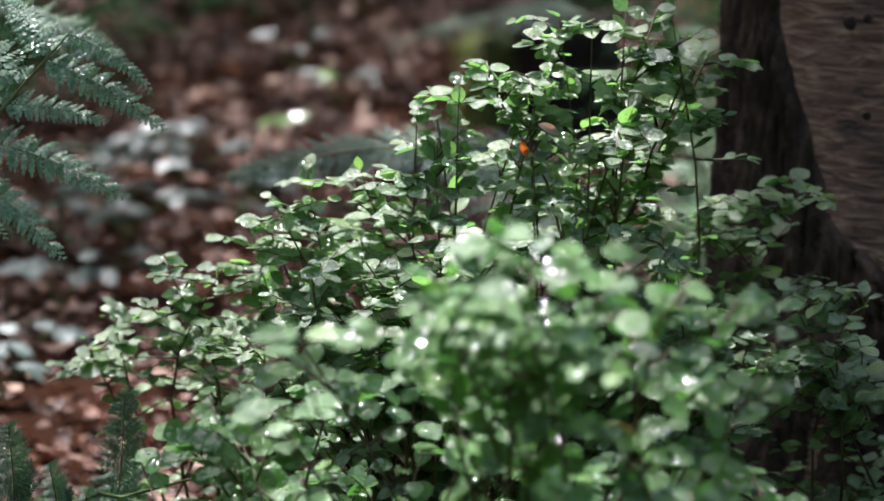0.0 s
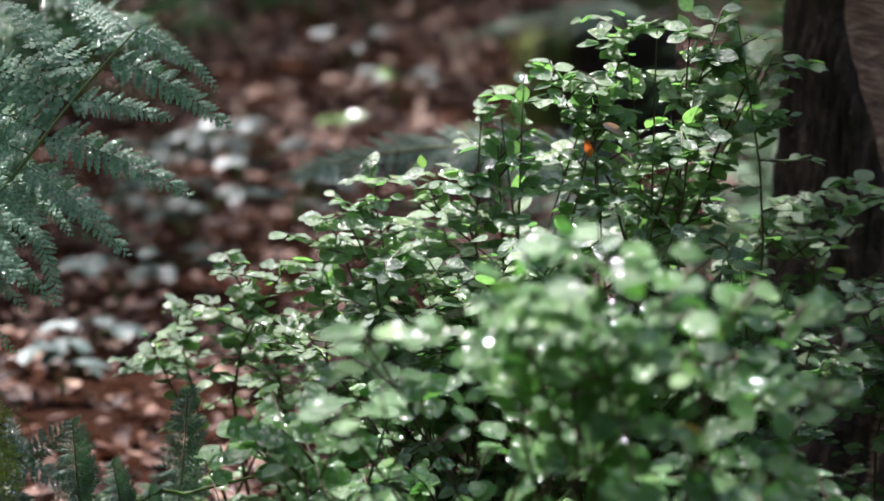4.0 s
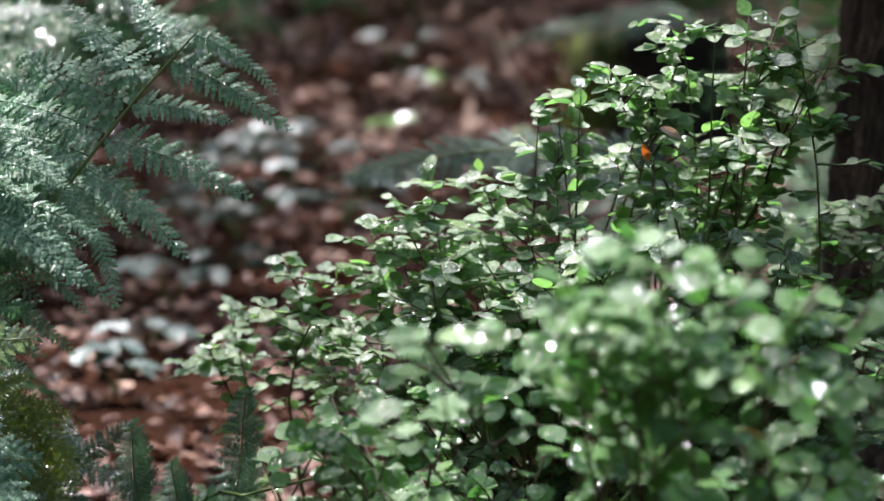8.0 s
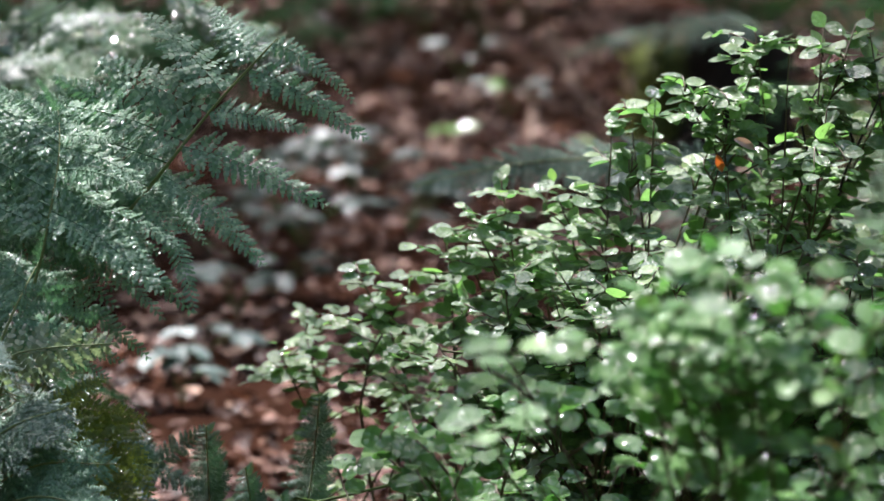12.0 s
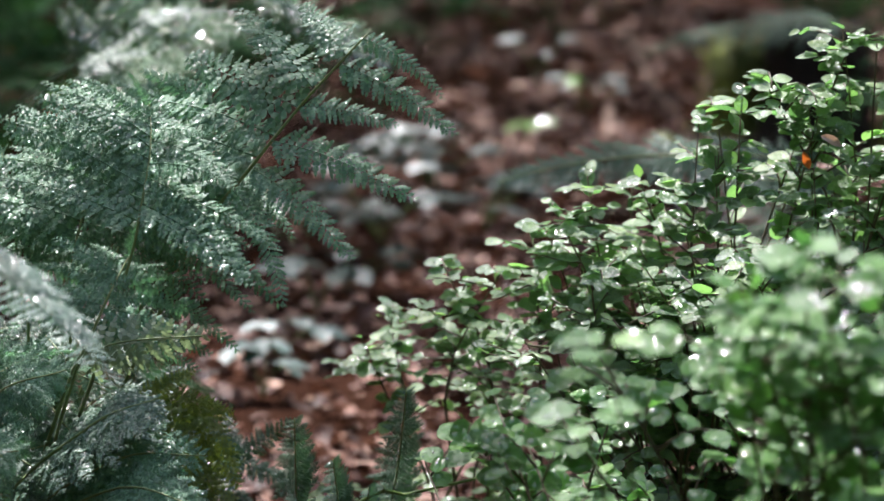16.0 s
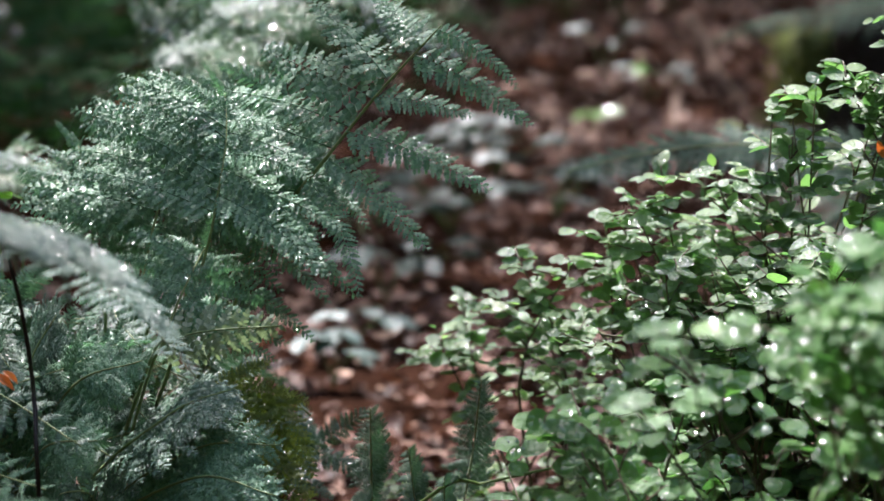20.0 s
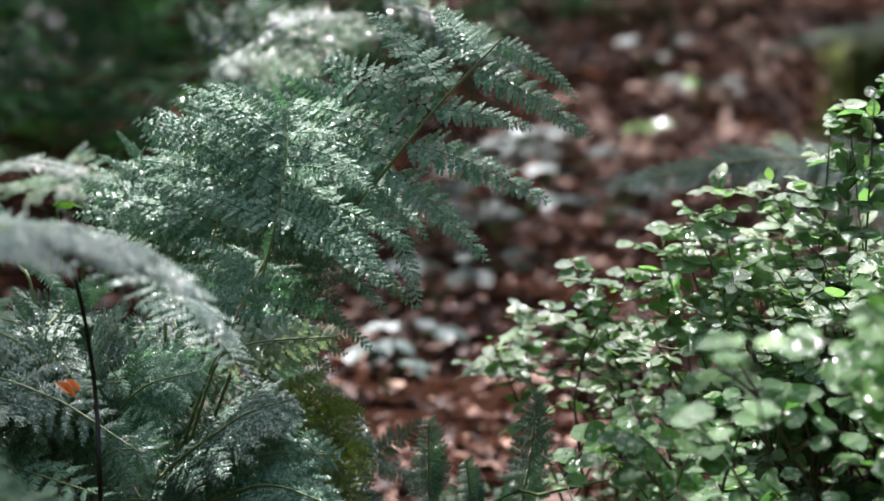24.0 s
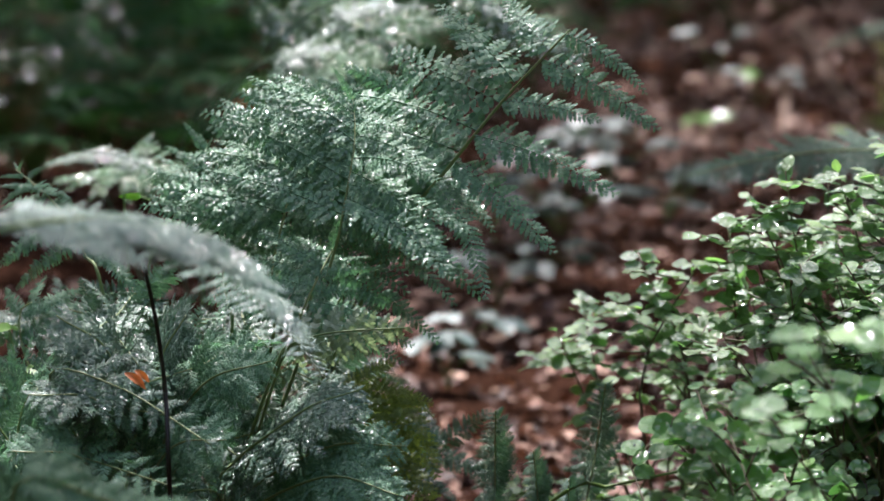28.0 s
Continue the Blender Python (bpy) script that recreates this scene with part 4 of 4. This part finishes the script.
sunlit = fern_at("sunlit fern with pale wet fronds behind the dark one", (-0.76, 2.65, 0), 0.42, 2, 61, (0, 50), ln=0.09, rise=(0.7, 1.0), material=FERN_SUNNY)
for pts_, ln in (([(-0.76, 2.65, 0), (-0.78, 2.62, 0.35), (-0.582, 2.408, 0.502), (-0.538, 2.419, 0.527), (-0.463, 2.381, 0.534)], 0.07), ([(-0.76, 2.65, 0), (-0.75, 2.62, 0.3), (-0.653, 2.488, 0.440), (-0.613, 2.500, 0.475), (-0.558, 2.459, 0.480)], 0.08),
                 ([(-0.76, 2.65, 0), (-0.72, 2.6, 0.4), (-0.488, 2.332, 0.570), (-0.407, 2.340, 0.543), (-0.364, 2.343, 0.525), (-0.324, 2.345, 0.500)], 0.05),
                 ([(-0.76, 2.65, 0), (-0.86, 2.6, 0.3), (-0.792, 2.251, 0.395), (-0.736, 2.211, 0.405), (-0.675, 2.167, 0.394)], 0.06)):
    for turn, mat in (((0.03, -0.3, 0.95), FERN_WET), ((0.2, -0.6, 0.8), FERN_SUNNY)):
        frond(sunlit, pts_ if mat is FERN_WET else [np.array(p) + np.array((0.02, 0.05, -0.02)) * (k > 0) for k, p in enumerate(pts_)], ln * (0.45 if mat is FERN_WET else 1.0), rf, "green", turn, 0.45, 26, (0, 1), 66, whole=mat, held=(-0.19, -0.40, 0.90) if mat is FERN_SUNNY else None)
for pts_, ln in (([(-0.74, 2.80, 0), (-0.74, 2.80, 0.3), (-0.687, 2.638, 0.447), (-0.658, 2.651, 0.490), (-0.606, 2.613, 0.518)], 0.09), ([(-0.74, 2.80, 0), (-0.72, 2.80, 0.3), (-0.643, 2.697, 0.448), (-0.594, 2.711, 0.485), (-0.544, 2.719, 0.485)], 0.09)):
    frond(sunlit, pts_, ln, rf, "green", (0.1, -0.7, 0.7), 0.45, 20, (0, 3), 62, whole=FERN_SUNNY)
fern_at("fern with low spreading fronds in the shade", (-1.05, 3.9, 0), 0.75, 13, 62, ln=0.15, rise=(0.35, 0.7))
fern_at("fern coloured dark for the deep shade", (-1.45, 4.6, 0), 0.8, 12, 63, ln=0.15, rise=(0.4, 0.8))
fern_at("fern coloured dark, crowding the deep shade", (-1.75, 4.1, 0), 0.7, 13, 68, ln=0.15, rise=(0.4, 0.9))
fern_at("broad fern coloured dark for the deep shade", (-1.15, 4.7, 0), 0.8, 13, 69, ln=0.17, rise=(0.5, 0.9))
fern_at("tall fern at the back, coloured for shade", (-1.7, 5.6, 0), 0.9, 13, 70, ln=0.17, rise=(0.5, 0.9))
fern_at("fern far back, coloured dark for the shade", (-1.0, 5.8, 0), 0.7, 12, 64, ln=0.14, rise=(0.4, 0.8))
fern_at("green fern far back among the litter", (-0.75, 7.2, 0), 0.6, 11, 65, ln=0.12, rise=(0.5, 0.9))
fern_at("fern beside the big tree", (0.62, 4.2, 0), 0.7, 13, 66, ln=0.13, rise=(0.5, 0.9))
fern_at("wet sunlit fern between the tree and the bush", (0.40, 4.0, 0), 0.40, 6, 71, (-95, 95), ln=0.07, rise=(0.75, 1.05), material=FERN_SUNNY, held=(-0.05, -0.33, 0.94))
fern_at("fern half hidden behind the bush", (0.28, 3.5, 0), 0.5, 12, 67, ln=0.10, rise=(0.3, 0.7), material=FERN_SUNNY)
# two ferns added in shade colour to fill the gaps with dark
fern_at("added fern under the large one, coloured for shade", (-0.74, 2.12, 0), 0.34, 9, 72, ln=0.09, rise=(0.5, 0.95))
fern_at("added fern below the arching fronds, coloured for shade", (-0.58, 2.06, 0), 0.26, 8, 73, ln=0.07, rise=(0.6, 1.0))
fern_at('fern at the far end of the litter, coloured for shade', (-0.75, 8.6, 0), 0.6, 11, 80, ln=0.13, rise=(0.5, 0.9))
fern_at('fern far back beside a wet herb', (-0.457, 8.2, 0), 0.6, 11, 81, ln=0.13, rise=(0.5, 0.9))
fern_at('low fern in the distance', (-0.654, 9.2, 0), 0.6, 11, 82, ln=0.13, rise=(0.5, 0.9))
fern_at('fern behind the stumps', (0.354, 7.0, 0), 0.6, 11, 83, ln=0.13, rise=(0.5, 0.9))
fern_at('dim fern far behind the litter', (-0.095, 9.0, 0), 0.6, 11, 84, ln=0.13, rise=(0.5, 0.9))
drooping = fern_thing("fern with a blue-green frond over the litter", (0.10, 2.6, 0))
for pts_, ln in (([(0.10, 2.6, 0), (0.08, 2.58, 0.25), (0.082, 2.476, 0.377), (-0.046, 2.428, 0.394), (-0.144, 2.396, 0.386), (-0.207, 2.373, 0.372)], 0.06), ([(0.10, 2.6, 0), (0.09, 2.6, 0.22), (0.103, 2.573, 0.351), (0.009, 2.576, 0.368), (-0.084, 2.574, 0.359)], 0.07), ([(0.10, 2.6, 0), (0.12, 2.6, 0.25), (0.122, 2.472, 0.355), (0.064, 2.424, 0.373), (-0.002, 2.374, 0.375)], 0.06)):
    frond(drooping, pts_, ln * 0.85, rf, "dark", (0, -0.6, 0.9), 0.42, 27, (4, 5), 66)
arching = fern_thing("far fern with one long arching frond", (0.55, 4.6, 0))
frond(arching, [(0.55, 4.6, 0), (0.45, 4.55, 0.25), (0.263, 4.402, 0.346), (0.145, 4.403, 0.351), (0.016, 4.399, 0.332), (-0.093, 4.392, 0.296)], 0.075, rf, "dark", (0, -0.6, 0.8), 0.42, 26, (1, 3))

br_rng = random.Random(15)
BR_SHAPES = [oval_leaf(1, br_rng.uniform(0.62, 0.75), br_rng.uniform(0.02, 0.2), br_rng.uniform(0.05, 0.25), 0.05, br_rng, 8, 0.05) for _ in range(5)]


def herb(name, label, category, group, at, leaves, size, height, spread, seed, material, fingers=3, tilt=0.25, lean=(0.0, 0.0)):
    """A low plant: thin stalks, each with leaflets in a hand of some fingers."""
    rng = random.Random(seed)
    t = tagged(new(name), label, category, group)
    t.location = at
    for _ in range(leaves):
        w, d = rng.uniform(0, 6.3), spread * rng.uniform(0.2, 1) ** 0.7
        top = np.array((math.cos(w) * d, math.sin(w) * d, height * rng.uniform(0.5, 1)))
        st = part("stalk", merged("stalk", [tube_data(spline([np.zeros(3), top * np.array((0.4, 0.4, 0.7)), top], 6), 0.0016, 0.001, 4)], STEM_GREEN), STEM_GREEN, t)
        a0 = rng.uniform(0, 6.3)
        for k in range(fingers):
            a = a0 + (k - (fingers - 1) / 2) * 1.35
            v, f = rng.choice(BR_SHAPES)
            r = frame_of((math.cos(a), math.sin(a), rng.uniform(-0.25, 0.1)), (lean[0] + rng.gauss(0, tilt), lean[1] + rng.gauss(0, tilt), 1))
            ln = size * rng.uniform(0.75, 1.1)
            ob = part("leaf", mesh_of("leaf", v * ln, f, material), material, t)
            ob.matrix_local = Matrix.Translation(Vector(top)) @ r.to_4x4()
    return t


for k, (at, n, size, h, sp) in enumerate((((-0.613, 4.694, 0.000), 11, 0.05, 0.12, 0.15), ((-0.485, 4.694, 0.000), 11, 0.05, 0.10, 0.17), ((-0.353, 4.256, 0.000), 10, 0.05, 0.09, 0.15), ((-0.518, 4.091, 0.000), 10, 0.045, 0.10, 0.14), ((-0.524, 3.664, 0.000), 5, 0.05, 0.08, 0.10), ((-0.542, 3.501, 0.000), 4, 0.045, 0.08, 0.08), ((-0.551, 3.214, 0.000), 4, 0.042, 0.07, 0.06), ((-0.537, 2.983, 0.000), 3, 0.045, 0.06, 0.05), ((-0.647, 4.145, 0.000), 9, 0.045, 0.12, 0.14))):
    herb("bramble_plant", "low bramble with grey-green shiny wet leaves on the litter", "bramble", "brambles", at, n, size, h, sp, 100 + k, BRAMBLE)
for k, (at, n, size, h, sp) in enumerate((((-0.387, 6.487, 0.000), 5, 0.03, 0.14, 0.13), ((-0.245, 5.898, 0.000), 4, 0.028, 0.10, 0.10), ((-0.380, 7.538, 0.000), 9, 0.07, 0.30, 0.3), ((-0.262, 8.097, 0.000), 8, 0.07, 0.3, 0.35), ((-0.562, 7.715, 0.000), 8, 0.07, 0.3, 0.35))):
    herb("woodland_herb", "dark green woodland plant with wet leaves, far back", "plant", "woodland plants", at, n, size, h, sp, 130 + k, BRAMBLE, 3, 0.25, tuple(MIRROR[:2] / MIRROR[2]) if k < 2 else (0.0, 0.0))
for k, (at, n, h) in enumerate((((0.411, 4.0, 0.0), 10, 0.376), ((0.409, 3.9, 0.0), 8, 0.246))):
    herb("bramble_plant", "tall wet bramble glittering in the sun beside the tree", "bramble", "brambles", at, n + 5, 0.027, h, 0.11, 160 + k, FERN_SUNNY, 3, 0.22, (-0.2, -0.45))
for k, (at, n, size, h, sp) in enumerate((((-1.563, 4.471, 0.000), 34, 0.03, 0.32, 0.24), ((-1.457, 4.558, 0.000), 30, 0.03, 0.30, 0.24), ((-1.718, 4.662, 0.000), 34, 0.03, 0.34, 0.28), ((-1.726, 5.247, 0.000), 30, 0.034, 0.36, 0.3), ((-1.816, 5.052, 0.000), 30, 0.034, 0.36, 0.3))):
    herb("bluish_herb", "dark bluish plant with small wet leaves in deep shade", "plant", "bluish plants", at, n, size, h, sp, 170 + k, BLUISH)
for k, (at, n, size, h, sp) in enumerate((((-0.028, 5.145, 0.000), 3, 0.05, 0.05, 0.06), ((-0.263, 6.007, 0.000), 2, 0.05, 0.08, 0.05), ((-0.679, 1.8, 0.388), 5, 0.022, 0.03, 0.03), ((-0.648, 1.97, 0.418), 5, 0.022, 0.03, 0.03), ((-0.348, 5.404, 0.000), 3, 0.05, 0.05, 0.06))):
    herb("seedling", "bright green seedling with a few leaves", "seedling", "seedlings", (at[0], at[1], 0), n, size, max(h, at[2]), sp, 150 + k, GRASSY, 2)


def stump(label, at, r, h, seed, material, body=None):
    """A mossy stump, hollow at the top, with a ragged rim."""
    t = tagged(new("tree_stump"), label, "tree stump")
    t.location = at
    v, f = [], []
    prof = [(1.35, -0.03), (1.2, 0.06), (1.05, 0.2), (1.0, 0.45), (0.97, 0.7), (0.93, 0.9), (0.82, 1.0), (0.6, 0.93), (0.5, 0.7), (0.3, 0.6), (0.02, 0.58)]
    cols = 48
    for a, z in prof:
        for k in range(cols):
            w = 2 * math.pi * k / cols
            c, s = math.cos(w), math.sin(w)
            n_ = noise.noise((c * 1.7 + seed, s * 1.7, z * 2)) * 0.22 + noise.noise((c * 5, s * 5 + seed, z * 5)) * 0.08
            v.append((r * a * (1 + n_) * c, r * a * (1 + n_) * s, h * z * (1 + 0.25 * noise.noise((c * 2, s * 2, seed)))))
    for i in range(len(prof) - 1):
        for k in range(cols):
            f.append((i * cols + k, i * cols + (k + 1) % cols, (i + 1) * cols + (k + 1) % cols, (i + 1) * cols + k))
    part("stump_body", mesh_of("stump_body", v, f, body or MOSS), body or MOSS, t)
    rng = random.Random(seed)
    pieces = []
    for _ in range(900):
        k = rng.randrange(cols * 6)
        p = np.array(v[k])
        for _ in range(2):
            d = np.array((p[0], p[1], 0.0)) / (r * 1.2) + np.array([rng.gauss(0, 0.6) for _ in range(3)])
            ln = rng.uniform(0.008, 0.02)
            bl, bf = oval_leaf(ln, ln * 0.35, 0, 0.3, 0.1, rng, 2)
            q = np.array(frame_of(d, (rng.gauss(0, 1), rng.gauss(0, 1), 1)))
            pieces.append((bl @ q.T + p + np.array([rng.gauss(0, 0.012) for _ in range(3)]), bf))
    tagged(part("moss_cover", merged("moss_cover", pieces, material), material, t, "yellow-green moss"), kind="stuff")
    return t


# near-black colours for a stump that stands in for a shaded hollow
HOLLOW_DARK = solid_material("hollow_dark", [(0.3, (0.006, 0.004, 0.003)), (0.8, (0.03, 0.02, 0.014))], 40.0, 0.9, 0.8, 0.01)
HOLLOW_FIBRE = leaf_material("hollow_fibre", [(0.1, (0.008, 0.006, 0.004)), (0.9, (0.03, 0.022, 0.014))], (1.0, 0.9, 0.7), 0.05, 0.8, 60.0, 0.2, 0.0, None, 0.05)
MOSS_LEAF = leaf_material("moss_leaf", [(0.1, (0.08, 0.11, 0.015)), (0.6, (0.20, 0.23, 0.045)), (1.0, (0.34, 0.36, 0.10))], (1.3, 1.5, 0.5), 0.3, 0.6, 60.0, 0.2, 0.1)
stump("mossy rotten tree stump with yellow-green moss", (0.152, 5.544, 0.000), 0.11, 0.21, 3, MOSS_LEAF)
stump("near-black stump standing in for a shaded hollow beside the mossy one", (0.272, 5.3, 0.0), 0.11, 0.27, 5, HOLLOW_FIBRE, HOLLOW_DARK)
stump("small mossy stump behind the bush", (0.458, 5.229, 0.000), 0.05, 0.14, 8, MOSS_LEAF)


def stick(label, pts_, r, material):
    v, f = tube_data(spline(pts_, 12), r, r * 0.6, 7)
    v = [np.array(q) + 0.15 * r * np.array(noise.noise_vector(Vector(q) * 40)) for q in v]
    return tagged(part("fallen_branch", mesh_of("fallen_branch", v, f, material), material), label, "branch", "fallen branches")


def lifted(p, z):
    return (p[0], p[1], ground_z(p[0], p[1]) + z)


stick("thin grey-brown fallen branch on the litter", [lifted((-0.204, 8.097, -0.000), 0.012), lifted((-0.154, 7.285, 0.000), 0.03), lifted((-0.102, 6.553, 0.000), 0.025), lifted((-0.033, 6.063, 0.000), 0.012)], 0.013, WOOD)
stick("short pale fallen branch on the litter", [lifted((-0.189, 6.238, 0.000), 0.01), lifted((-0.181, 5.641, 0.000), 0.02), lifted((-0.171, 5.229, 0.000), 0.01)], 0.012, WOOD)
stick("thin pale twig leaning up from the ground at the bush", [(-0.450, 2.104, 0.000), (-0.253, 1.641, 0.256), (-0.216, 1.649, 0.264), (-0.168, 1.629, 0.282)], 0.0016, STEM_GREEN)


def dead_leaf(label, at, size, along, up, material):
    rng = random.Random(int(size * 1e5))
    v, f = with_drops(*oval_leaf(1, 0.42, 0.5, 0.4, 0.1, rng, 6), 0, rng, (0.01, 0.02))[:2]
    ob = part("dead_leaf", mesh_of("dead_leaf", v * size, f, material), material)
    ob.matrix_world = Matrix.Translation(at) @ frame_of(along, up).to_4x4()
    return tagged(ob, label, "dead leaf", "caught dead leaves")


dead_leaf("orange dead leaf caught on the fern", (-0.540, 1.567, 0.352), 0.017, (1, 0, -0.4), (0, -0.6, 1), ORANGE)
dead_leaf("small orange dead leaf caught on the fern", (-0.533, 1.568, 0.354), 0.012, (1, 0, -0.5), (0, -0.8, 1), ORANGE)
dead_leaf("orange dead leaf on a dark fern far back", (-0.929, 3.470, 0.295), 0.035, (1, 0, -0.3), (0, -1, 0.6), ORANGE)
dead_leaf("rusty dead leaf caught in the bush", (0.06, 1.885, 0.476), 0.015, (0.4, 0, -1), (0, -1, 0.3), ORANGE)
dead_leaf("pale brown dead leaf caught in the bush", (0.073, 1.885, 0.488), 0.018, (1, 0, -0.3), (0, -1, 0.6), PALE_DEAD)
dead_leaf("yellow dead leaf caught in the bush", (0.084, 1.262, 0.413), 0.018, (1, 0, -0.2), (0, -1, 0.6), YELLOW)
